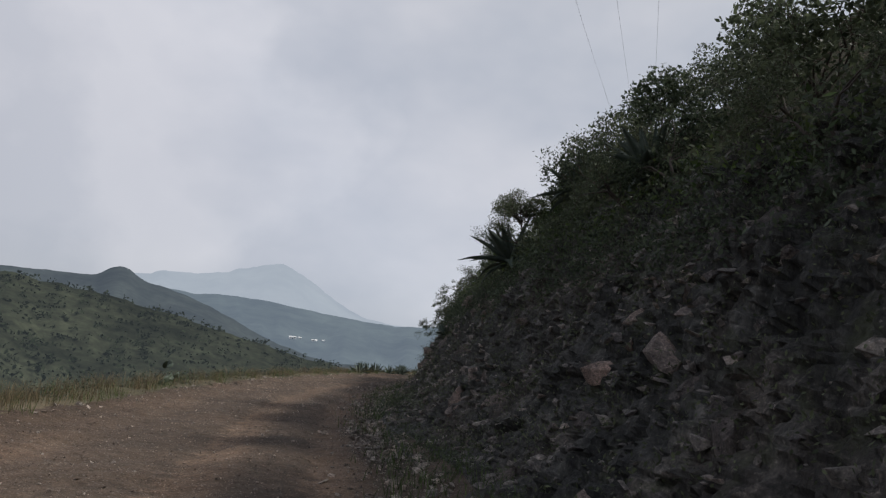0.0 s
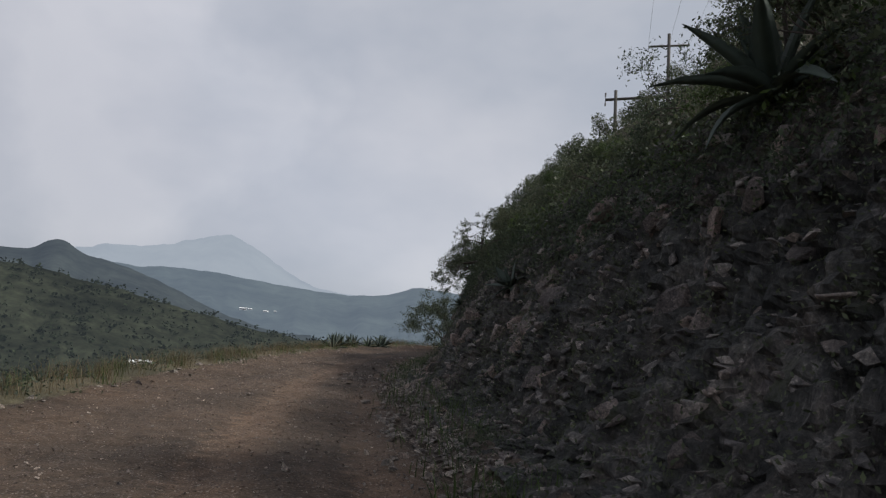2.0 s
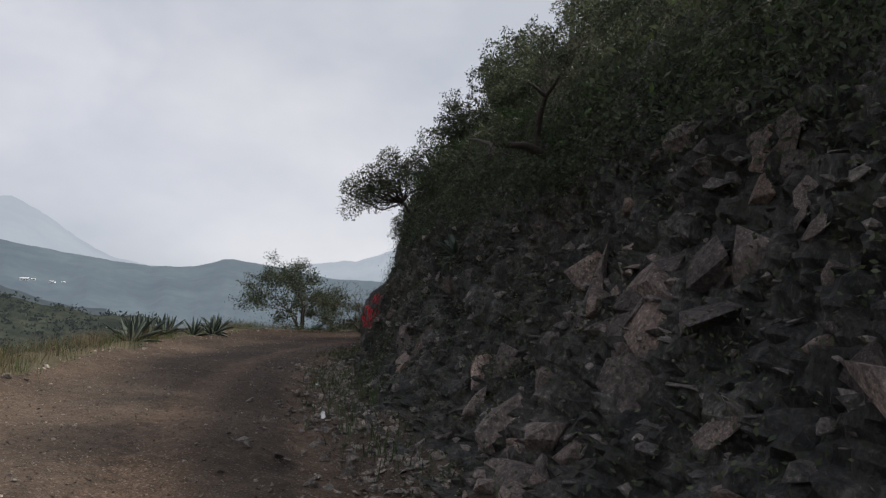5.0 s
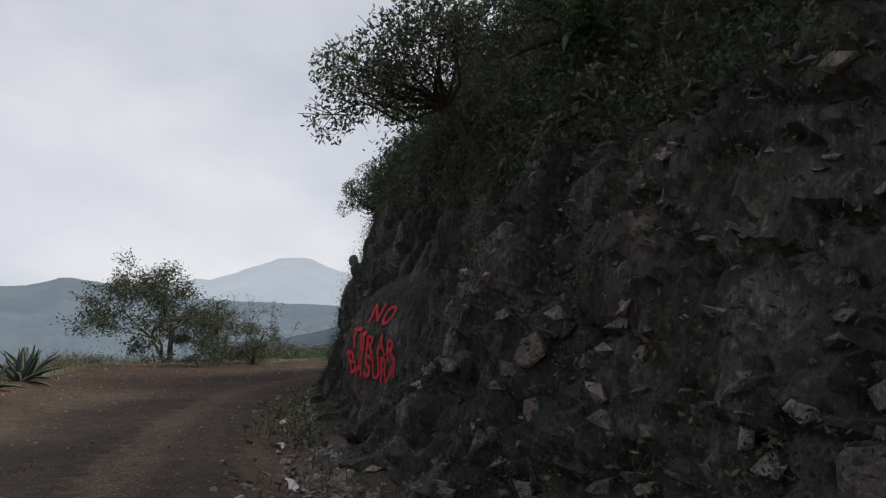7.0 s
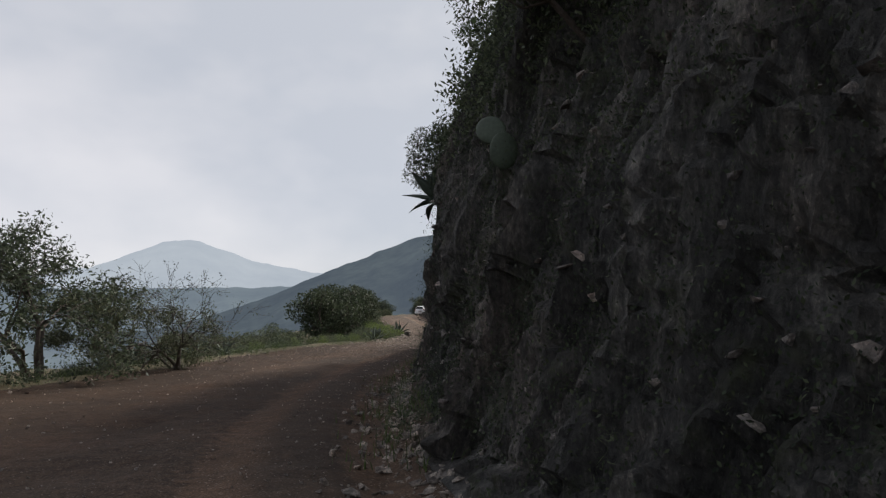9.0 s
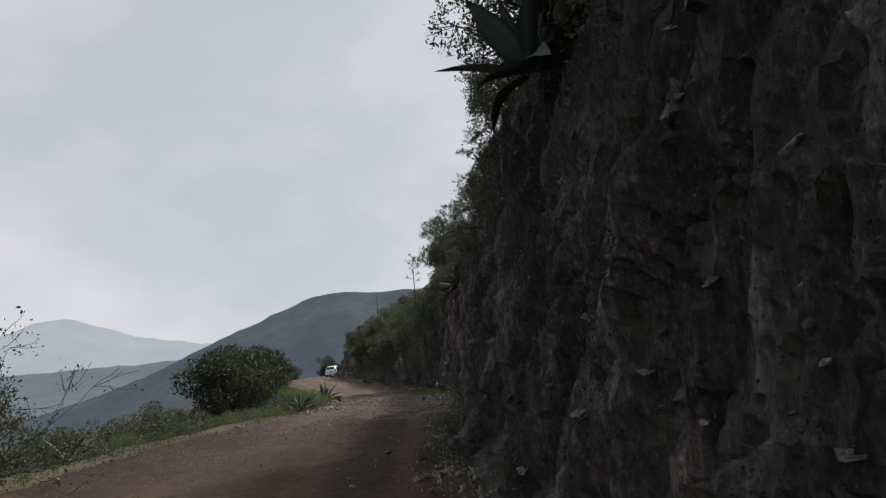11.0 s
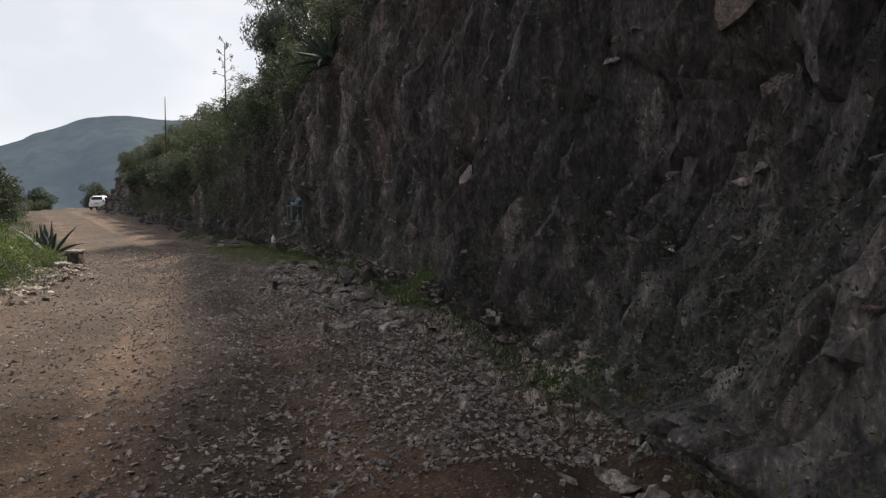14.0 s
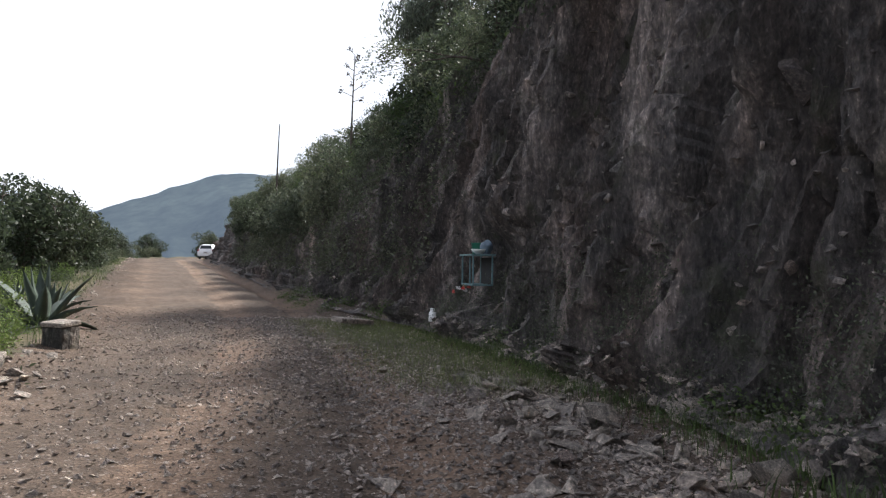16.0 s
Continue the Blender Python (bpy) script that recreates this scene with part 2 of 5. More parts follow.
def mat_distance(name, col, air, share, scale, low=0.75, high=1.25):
    """Far land with haze put into its material: its own matt colour mixed with an even glow for the air."""
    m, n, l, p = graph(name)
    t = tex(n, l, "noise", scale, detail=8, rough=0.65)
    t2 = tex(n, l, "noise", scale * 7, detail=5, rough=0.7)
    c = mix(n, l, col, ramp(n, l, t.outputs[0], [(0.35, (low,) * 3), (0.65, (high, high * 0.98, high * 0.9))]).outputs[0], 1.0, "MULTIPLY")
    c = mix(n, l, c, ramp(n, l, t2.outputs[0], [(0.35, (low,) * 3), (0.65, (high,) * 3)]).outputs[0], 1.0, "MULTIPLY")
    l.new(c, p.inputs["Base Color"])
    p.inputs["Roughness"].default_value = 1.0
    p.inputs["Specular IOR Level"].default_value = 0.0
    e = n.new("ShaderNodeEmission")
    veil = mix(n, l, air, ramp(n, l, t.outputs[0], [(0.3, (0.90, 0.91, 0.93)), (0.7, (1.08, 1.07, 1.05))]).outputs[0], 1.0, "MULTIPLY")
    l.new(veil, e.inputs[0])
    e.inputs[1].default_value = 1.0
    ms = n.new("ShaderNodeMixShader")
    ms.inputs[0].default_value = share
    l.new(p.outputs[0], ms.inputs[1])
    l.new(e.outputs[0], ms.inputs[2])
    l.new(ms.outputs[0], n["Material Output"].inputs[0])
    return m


M_ROCK = mat_rock("weathered_rock", (0.033, 0.035, 0.035), (0.060, 0.062, 0.061), (0.092, 0.087, 0.083), (1, 1, 0.45), 0.5, 0.85)
M_ROCK_PALE = mat_rock("pale_rock", (0.050, 0.049, 0.050), (0.092, 0.088, 0.088), (0.150, 0.132, 0.126), (1, 1, 0.45), 0.35, 0.85)
M_ROCK2 = mat_rock("fallen_rock", (0.10, 0.096, 0.094), (0.20, 0.188, 0.182), (0.31, 0.26, 0.24), moss=0.2, uneven=0.5)
M_BLOCK = mat_rock("pale_block", (0.125, 0.112, 0.106), (0.24, 0.215, 0.205), (0.36, 0.30, 0.275), moss=0.15, each=True)
M_PINKROCK = mat_rock("pink_rock", (0.12, 0.10, 0.094), (0.18, 0.142, 0.128), (0.23, 0.18, 0.155), moss=0.1)
M_STONE = mat_rock("broken_stone", (0.18, 0.165, 0.155), (0.29, 0.265, 0.24), (0.40, 0.33, 0.285), moss=0.08, uneven=0.40)
M_GRAVEL = mat_rock("road_gravel", (0.19, 0.170, 0.158), (0.29, 0.260, 0.240), (0.42, 0.37, 0.34), moss=0.0, uneven=0.42)
M_GRIT = mat_rock("road_grit", (0.115, 0.095, 0.082), (0.19, 0.158, 0.136), (0.29, 0.245, 0.21), moss=0.0, uneven=0.38)
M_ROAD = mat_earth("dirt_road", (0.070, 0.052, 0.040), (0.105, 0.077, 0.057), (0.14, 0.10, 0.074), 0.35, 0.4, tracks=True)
M_SOIL = mat_earth("hillside_soil", (0.05, 0.05, 0.03), (0.085, 0.075, 0.045), (0.12, 0.10, 0.065), 0.25, 0.25)
M_LEAF = mat_leaf("thorn_leaf", (0.046, 0.060, 0.040), (0.105, 0.125, 0.078))
M_GUM = mat_leaf("pale_hanging_leaf", (0.06, 0.075, 0.062), (0.135, 0.155, 0.12), through_light=0.4)
M_LEAF_T = mat_leaf("tree_leaf", (0.026, 0.036, 0.024), (0.060, 0.076, 0.046))
M_LEAF_D = mat_leaf("leathery_leaf", (0.04, 0.048, 0.034), (0.085, 0.10, 0.062))
M_LEAF_L = mat_leaf("fresh_leaf", (0.035, 0.06, 0.02), (0.085, 0.125, 0.045))
M_LEAF_G = mat_leaf("grey_green_leaf", (0.05, 0.06, 0.045), (0.11, 0.125, 0.085))
M_STRAW = mat_leaf("dry_straw", (0.10, 0.078, 0.05), (0.20, 0.155, 0.10))
M_GRASS = mat_leaf("short_grass", (0.08, 0.105, 0.038), (0.16, 0.20, 0.085))
M_BARK = mat_plain("bark", (0.07, 0.055, 0.045), 0.9, vary=0.45, scale=20)
M_AGAVE = mat_plain("agave_leaf", (0.058, 0.078, 0.060), 0.75, vary=0.25, scale=3)
M_BUSH = mat_leaf("bright_leaf", (0.06, 0.10, 0.025), (0.14, 0.19, 0.06))
M_PAINT = mat_plain("red_paint", (0.58, 0.03, 0.045), 0.7, vary=0.35, scale=30)
M_METAL = mat_plain("blue_grey_paint", (0.11, 0.19, 0.20), 0.5, 0.0, 0.2)
M_GREEN = mat_plain("green_plastic", (0.03, 0.22, 0.14), 0.45, vary=0.1)
M_WHITE = mat_plain("white_paint", (0.78, 0.78, 0.76), 0.4, vary=0.08)
M_BLUE = mat_plain("blue_plastic", (0.12, 0.17, 0.22), 0.5, vary=0.2)
M_PINK = mat_plain("flower_red", (0.60, 0.10, 0.08), 0.6, vary=0.4, scale=40)
M_DARKIN = mat_plain("dark_inside", (0.02, 0.02, 0.02), 0.9)
M_POLE = mat_plain("weathered_pole", (0.10, 0.09, 0.08), 0.85, vary=0.3)
M_CERAMIC = mat_plain("insulator", (0.35, 0.33, 0.31), 0.3)
M_WIRE = mat_plain("wire", (0.05, 0.05, 0.055), 0.5, 0.6)
M_CACTUS = mat_plain("cactus_pad", (0.042, 0.06, 0.036), 0.6, vary=0.3, scale=12)
M_TYRE = mat_plain("rubber", (0.02, 0.02, 0.02), 0.8)
M_RIM = mat_plain("steel_rim", (0.4, 0.4, 0.42), 0.35, 0.8)
M_LAMP = mat_plain("tail_lamp_red", (0.35, 0.02, 0.02), 0.25)
M_CARGLASS = mat_plain("dark_car_glass", (0.015, 0.018, 0.02), 0.08, 0.0, 0.05)
M_CARWHITE = mat_plain("white_car_paint", (0.80, 0.80, 0.79), 0.25, 0.0, 0.03)


def mat_water():
    m, n, l, p = graph("ditch_water")
    p.inputs["Base Color"].default_value = (0.03, 0.027, 0.022, 1)
    p.inputs["Roughness"].default_value = 0.06
    t = tex(n, l, "noise", 6)
    bump(n, l, p, [(t.outputs[0], 0.01)], strength=0.15)
    return m


M_WATER = mat_water()

# ---- plan of the road: a line along its middle right, distance s along it, d to its right ----
LINE = [(3.5, -28), (1.3, -11.5), (0.6, -4.4), (-0.1, 1.7), (-1.3, 10.0), (-2.2, 16.2), (-2.7, 22.8), (-2.8, 30.2), (-2.4, 37.4), (-1.6, 44.0), (0.1, 50.9), (2.8, 57.7), (6.2, 63.3), (9.8, 67.9), (13.7, 72.0), (17.6, 75.9), (23.1, 81.6), (29.2, 88.2), (34.8, 95.6), (40.3, 104.0), (47.3, 115.0), (54.8, 127.0), (62.0, 138.0), (72.0, 147.0), (86.0, 153.0), (105.0, 156.0)]


def dense_line(points, step=0.5):
    p = np.array(points, float)
    out = []
    for i in range(len(p) - 1):
        a, b = p[max(i - 1, 0)], p[i]
        c, d = p[i + 1], p[min(i + 2, len(p) - 1)]
        for u in np.linspace(0, 1, 16, endpoint=False):
            out.append(0.5 * (2 * b + (c - a) * u + (2 * a - 5 * b + 4 * c - d) * u * u + (3 * b - a - 3 * c + d) * u ** 3))
    out = np.array(out + [p[-1]])
    run = np.r_[0, np.cumsum(np.linalg.norm(np.diff(out, axis=0), axis=1))]
    s = np.arange(0, run[-1], step)
    return np.stack([np.interp(s, run, out[:, 0]), np.interp(s, run, out[:, 1])], 1), s


AXIS, AXIS_S = dense_line(LINE)
AXIS_S = AXIS_S - AXIS_S[np.argmin(np.linalg.norm(AXIS - np.array((1.3, -11.5)), axis=1))]
_t = np.gradient(AXIS, axis=0)
_t /= np.linalg.norm(_t, axis=1)[:, None]
for _ in range(6):
    _t[1:-1] = (_t[:-2] + 2 * _t[1:-1] + _t[2:]) / 4
AXIS_N = np.stack([_t[:, 1], -_t[:, 0]], 1)
S0, S1 = AXIS_S[0], AXIS_S[-1]


def to_xy(s, d):
    s, d = np.asarray(s, float), np.asarray(d, float)
    out = [np.interp(s, AXIS_S, AXIS[:, k]) + d * np.interp(s, AXIS_S, AXIS_N[:, k]) for k in (0, 1)]
    return np.stack(np.broadcast_arrays(*out), -1)


def rise(s):
    """The road climbs a little towards the far bend."""
    return 1.1 * np.interp(s, [118, 132, 150, 168, 240], [0, 0.18, 0.62, 1.0, 1.5])


def at(s, d, z=0.0):
    x, y = to_xy(s, d)
    return Vector((float(x), float(y), z + float(rise(s))))


def heading(s):
    """Degrees of the road's direction, to the left from +y."""
    nx, ny = (np.interp(s, AXIS_S, AXIS_N[:, k]) for k in (0, 1))
    return math.degrees(math.atan2(ny, nx))


def to_sd(xy):
    xy = np.asarray(xy, float)
    s, d = np.empty(len(xy)), np.empty(len(xy))
    for k in range(0, len(xy), 4000):
        diff = xy[k:k + 4000, None, :] - AXIS[None]
        i = np.argmin((diff ** 2).sum(-1), axis=1)
        off = xy[k:k + 4000] - AXIS[i]
        s[k:k + 4000] = AXIS_S[i]
        side = np.sign((off * AXIS_N[i]).sum(-1))
        d[k:k + 4000] = side * np.linalg.norm(off, axis=1)
    return s, d


# ---- value noise on arrays ----
def hash2(i, j, seed=0):
    h = (i.astype(np.int64) * 374761393 + j.astype(np.int64) * 668265263 + seed * 974711) & 0x7FFFFFFF
    h = ((h ^ (h >> 13)) * 1274126177) & 0x7FFFFFFF
    return ((h ^ (h >> 16)) & 0xFFFFF) / 0xFFFFF


def vnoise(x, y, seed=0):
    i, j = np.floor(x), np.floor(y)
    u, v = x - i, y - j
    u, v = u * u * (3 - 2 * u), v * v * (3 - 2 * v)
    a, b = hash2(i, j, seed), hash2(i + 1, j, seed)
    c, d = hash2(i, j + 1, seed), hash2(i + 1, j + 1, seed)
    return (a + (b - a) * u) * (1 - v) + (c + (d - c) * u) * v - 0.5


def fbm(x, y, octaves=4, seed=0, gain=0.5):
    out, amp = 0, 1.0
    for k in range(octaves):
        out = out + amp * vnoise(x * 2 ** k + 17.3 * k, y * 2 ** k - 9.1 * k, seed + k)
        amp *= gain
    return out


def facets(x, y, seed=0):
    """Angular blocks: every cell a tilted plane at its own height. Returns height and nearness to the joint."""
    i0, j0 = np.floor(x), np.floor(y)
    best = np.full(x.shape, 9.0)
    second = np.full(x.shape, 9.0)
    h = np.zeros(x.shape)
    for di in (-1, 0, 1):
        for dj in (-1, 0, 1):
            i, j = i0 + di, j0 + dj
            cx, cy = i + 0.1 + 0.8 * hash2(i, j, seed), j + 0.1 + 0.8 * hash2(i, j, seed + 1)
            r = np.hypot(x - cx, y - cy)
            near = r < best
            second = np.where(near, best, np.minimum(second, r))
            lift = hash2(i, j, seed + 2) - 0.5
            tilt = (hash2(i, j, seed + 3) - 0.5) * (x - cx) + (hash2(i, j, seed + 4) - 0.5) * (y - cy)
            h = np.where(near, lift + 1.1 * tilt, h)
            best = np.where(near, r, best)
    return h, second - best


def smooth(e0, e1, x):
    u = np.clip((x - e0) / (e1 - e0), 0, 1)
    return u * u * (3 - 2 * u)


# ---- sections along the road ----
K_S = [-30, 20, 32, 44, 54, 62, 70, 77, 85, 92, 99, 107, 114, 122, 135, 160, 230]
K_TOE = [2.0, 1.9, 1.8, 1.5, 1.4, 1.35, 1.2, 1.3, 1.5, 2.0, 2.75, 2.85, 2.35, 1.2, 1.2, 1.2, 1.3]      # foot of the cut
K_BROW = [5.6, 5.3, 5.1, 4.5, 3.8, 3.1, 2.8, 2.6, 3.2, 3.6, 3.8, 4.2, 3.8, 3.6, 3.6, 3.6, 3.6]      # upper edge of the rock face
K_H = [4.2, 4.2, 4.3, 4.1, 4.3, 4.6, 5.4, 5.4, 5.7, 6.2, 6.4, 6.4, 5.4, 3.9, 3.2, 3.0, 2.9]         # its height
K_EDGE = [4.8, 4.7, 4.2, 3.7, 3.7, 4.3, 5.6, 7.6, 6.4, 6.0, 4.2, 3.0, 3.5, 4.7, 4.9, 5.0, 5.0]      # the outer edge of the road


def section(keys, s):
    return np.interp(s, K_S, keys)


def cut_profile(s, v):
    """The cut and the slope over it. v from 0 at the foot, 1 at the brow, up to 2 far up the hill."""
    toe, brow, high = section(K_TOE, s), section(K_BROW, s), section(K_H, s)
    vz = np.interp(v, [0, 0.12, 0.3, 0.5, 0.75, 1.0], [0, 0.05, 0.22, 0.43, 0.72, 1.0])
    vd = np.interp(v, [0, 0.12, 0.3, 0.5, 0.75, 1.0], [0, 0.22, 0.42, 0.57, 0.76, 1.0])
    u = np.clip(v - 1, 0, 1)
    far = 30 * u ** 1.5
    d = toe + (brow - toe) * vd + far
    near = np.interp(s, [40, 60, 96, 106, 130], [0.95, 1.25, 1.25, 0.9, 0.85])
    z = high * vz + near * np.minimum(far, 4) + 0.62 * np.maximum(far - 4, 0)
    tall = np.interp(s, [80, 88, 97, 103], [0, 1, 1, 0])              # unseen extra height behind the brow, added to shade the road
    return d, z + tall * 1.9 * np.clip(far - 1.0, 0, 5)


# ---- building helpers ----
def mesh_of(name, verts, faces, mats, smooth_shade=False, index=None):
    me = bpy.data.meshes.new(name)
    me.from_pydata(np.asarray(verts, float).reshape(-1, 3).tolist(), [], faces.tolist() if isinstance(faces, np.ndarray) else faces)
    for m in mats if isinstance(mats, (list, tuple)) else [mats]:
        me.materials.append(m)
    if index is not None:
        me.polygons.foreach_set("material_index", np.asarray(index, np.int32))
    if smooth_shade:
        me.polygons.foreach_set("use_smooth", np.ones(len(me.polygons), bool))
    me.update()
    return me


def grid_faces(rows, cols):
    i = np.arange(rows * cols).reshape(rows, cols)
    return np.stack([i[:-1, :-1], i[1:, :-1], i[1:, 1:], i[:-1, 1:]], -1).reshape(-1, 4)


def part(name, data, parent, label="", matrix=None):
    """A mesh object under a thing or a part. data: a mesh, or a bmesh with its material."""
    ob = new(name, data)
    ob.parent = parent
    if matrix is not None:
        ob.matrix_basis = matrix
    return tagged(ob, label)


def bm_mesh(name, bm, material, smooth_shade=False):
    me = bpy.data.meshes.new(name)
    bm.to_mesh(me)
    bm.free()
    me.materials.append(material)
    if smooth_shade:
        me.polygons.foreach_set("use_smooth", np.ones(len(me.polygons), bool))
    return me


def box_bm(bm, sx, sy, sz, m=None, bevel=0.0):
    made = bmesh.ops.create_cube(bm, size=1.0, matrix=(m or Matrix()) @ Matrix.Diagonal((sx, sy, sz, 1)))
    if bevel:
        edges = {e for v in made["verts"] for e in v.link_edges}
        bmesh.ops.bevel(bm, geom=list(edges), offset=bevel, segments=2, affect="EDGES", profile=0.6)


def empty(name, m, label, category, group="", kind=""):
    ob = new(name)
    ob.empty_display_size = 0.1
    ob.matrix_basis = m
    return tagged(ob, label, category, group, kind)


# ---- the cut rock face and the slope above it ----
S_FINE = np.r_[np.arange(S0, 8, 0.5), np.arange(8, 92, 0.08), np.arange(92, 124, 0.055), np.arange(124, S1, 0.4)]


def cut_surface(s, v):
    """World points of the rock face, with its blocks, joints and overhangs."""
    d, z = cut_profile(s, v)
    up = v * 5.2
    ribbed = smooth(72, 84, s)                        # steep ribs and clefts in the tall part of the cut
    jointed = smooth(46, 60, s)                       # from loose talus to standing, upright-jointed rock
    x = s + (0.32 * jointed + 0.14 * smooth(84, 98, s)) * up + 0.35 * fbm(s * 0.9, up * 0.6, 3, 3)
    y = up + 0.45 * fbm(s * 0.8, up * 0.8, 3, 5)
    h1, e1 = facets(x * (1.3 - 0.25 * jointed), y * (1.4 - 1.05 * jointed), 11)
    h2, e2 = facets(x * (3.1 - 0.3 * jointed), y * (3.4 - 2.3 * jointed - 0.6 * ribbed), 21)
    h3, e3 = facets(x * (7.5 - 0.5 * jointed), y * (7.5 - 4.0 * jointed - 1.8 * ribbed), 25)
    big = fbm(s * 0.28, up * 0.35, 3, 31)
    fade = smooth(0.0, 0.07, v) * (1 - 0.75 * smooth(1.0, 1.25, v))
    slab = smooth(61.45, 61.75, s) * (1 - smooth(62.72, 62.9, s)) * np.exp(-((z - 1.35) / 0.95) ** 6)       # the smooth slab that carries the writing, turned towards the bend
    niche = np.exp(-((s - 112.5) / 0.75) ** 4 - ((z - 1.05) / 0.65) ** 4)            # the ledge of the shrine
    plain = 1 - 0.9 * niche
    tall_rib = 1 - 2.4 * np.abs(vnoise(x * 1.05 + 0.25 * h2, up * 0.17, 45)) - 0.5
    fine_rib = 1 - 2 * np.abs(vnoise(x * 3.6 + 0.4 * h1, up * 0.55, 46)) - 0.5
    rough = (0.15 + 0.17 * jointed - 0.20 * ribbed) * h1 + (0.12 + 0.07 * jointed - 0.05 * ribbed) * h2 + 0.10 * h3 - (0.04 + 0.06 * jointed) * (1 - smooth(0, 0.10, e1)) - 0.05 * (1 - smooth(0, 0.14, e2))
    rough = rough + 0.10 * jointed * fbm(x * 3.1, up * 0.35, 3, 43) + 0.10 * fbm(x * 5, y * (5 - 3 * jointed), 3, 41)
    rough = rough + ribbed * (0.80 * tall_rib + 0.30 * fine_rib + 0.07 * fbm(x * 9, up * 4, 3, 47))
    out = (0.45 * big * (1 - niche) - 0.14 - 0.38 * niche + plain * rough) * fade
    out = out + 0.30 * np.exp(-((s - 69.5) / 2.6) ** 2 - ((z - 2.0) / 1.3) ** 2) * fade
    d = d - out * 0.95
    flat = 1.71 + 0.92 * (62.64 - s) + 0.45 * np.maximum(z - 1.42, 0) + 0.02 * h3
    d = d + slab * (flat - d)
    z = z + out * 0.25 * (1 - slab) + 0.10 * fbm(s * 1.1, d * 1.5, 3, 51) * (1 - fade)
    return np.concatenate([to_xy(s, d), (z + rise(s))[..., None]], -1)


def cut_point(s, v):
    return Vector(cut_surface(np.array([float(s)]), np.array([float(v)]))[0])


def cut_normal(s, v):
    a, b, c = cut_point(s, v), cut_point(s + 0.25, v), cut_point(s, v + 0.04)
    n = (b - a).cross(c - a).normalized()
    return n if n.dot(-Vector((*[float(np.interp(s, AXIS_S, AXIS_N[:, k])) for k in (0, 1)], -0.3))) > 0 else -n


v_rows = np.linspace(0, 1.12, 112)
gs, gv = np.meshgrid(S_FINE, v_rows)
lean = (0.32 * smooth(46, 60, gs) + 0.14 * smooth(84, 98, gs)) * gv * 5.2      # the columns of the mesh follow the leaning ribs
paler = (gs + 9 * fbm(gs * 0.35, gv * 2.2, 3, 91) > 88)[:-1, :-1].reshape(-1)
cliff = tagged(new("cliff", mesh_of("cliff", cut_surface(gs - lean, gv), grid_faces(*gs.shape), [M_ROCK, M_ROCK_PALE], index=paler)),
               "dark fractured rock face cut beside the dirt road", "cliff", kind="structure")
v_rows = np.r_[np.linspace(1.09, 1.4, 16), np.linspace(1.44, 2.0, 14)]
gs, gv = np.meshgrid(np.arange(S0, S1, 0.4), v_rows)
hill_pts = cut_surface(gs, gv)
hillside = tagged(new("hillside", mesh_of("hillside", hill_pts, grid_faces(*gs.shape), M_SOIL, True)),
                  "steep brown hillside grown over with scrub above the cut", "hillside", kind="structure")

# ---- the dirt road ----
r_s = np.r_[np.arange(S0, 6, 0.6), np.arange(6, 122, 0.11), np.arange(122, S1, 0.5)]
r_u = np.linspace(0, 1, 84)
gs, gu = np.meshgrid(r_s, r_u)
left, right = -section(K_EDGE, gs) - 0.3, section(K_TOE, gs) + 0.35


def road_height(s, d):
    e, t = section(K_EDGE, s), section(K_TOE, s)
    z = -0.05 * np.exp(-((d + 0.95) / 0.30) ** 2) - 0.05 * np.exp(-((d - 0.55) / 0.28) ** 2)      # wheel tracks
    z = z - 0.04 * np.exp(-((d + e * 0.62) / 0.35) ** 2)
    z = z - 0.14 * np.exp(-((d - t + 0.35) / 0.30) ** 2)                                        # ditch at the foot
    z = z + 0.12 * fbm(s * 0.22, d * 0.4, 3, 61) + 0.05 * fbm(s * 1.3, d * 1.6, 3, 62) + 0.018 * fbm(s * 6, d * 6, 2, 63)
    z = z + 0.08 * smooth(-e + 0.7, -e + 0.1, d) + 0.10 * smooth(t - 0.1, t + 0.35, d)
    return z + rise(s)


gd = left + (right - left) * gu
gz = road_height(gs, gd)
road_mesh = mesh_of("road", np.concatenate([to_xy(gs, gd), gz[..., None]], -1), grid_faces(*gs.shape)[:, ::-1], M_ROAD, True)
road_mesh.attributes.new("across", "FLOAT", "POINT").data.foreach_set("value", gd.reshape(-1).astype(np.float32))
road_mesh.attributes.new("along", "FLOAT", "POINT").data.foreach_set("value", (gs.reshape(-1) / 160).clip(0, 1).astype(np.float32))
road = tagged(new("road", road_mesh),
              "reddish brown dirt road with gravel and wheel tracks", "road", kind="structure")



# ---- ground: outer verge and one sheet to the horizon ----
def verge_height(s, d):
    e = section(K_EDGE, s)
    k = np.maximum(-d - e, 0)
    steep = np.interp(s, [0, 60, 95, 110, 160], [0.5, 0.5, 0.42, 0.22, 0.2])
    z = road_height(s, np.maximum(d, -e - 0.3)) + 0.03 * smooth(0, 0.15, k) + 0.02 * k - steep * np.maximum(k - 0.9, 0)
    return np.maximum(z, -46) + 0.25 * fbm(s * 0.5, d * 0.5, 4, 71) * smooth(0.0, 1.5, k)


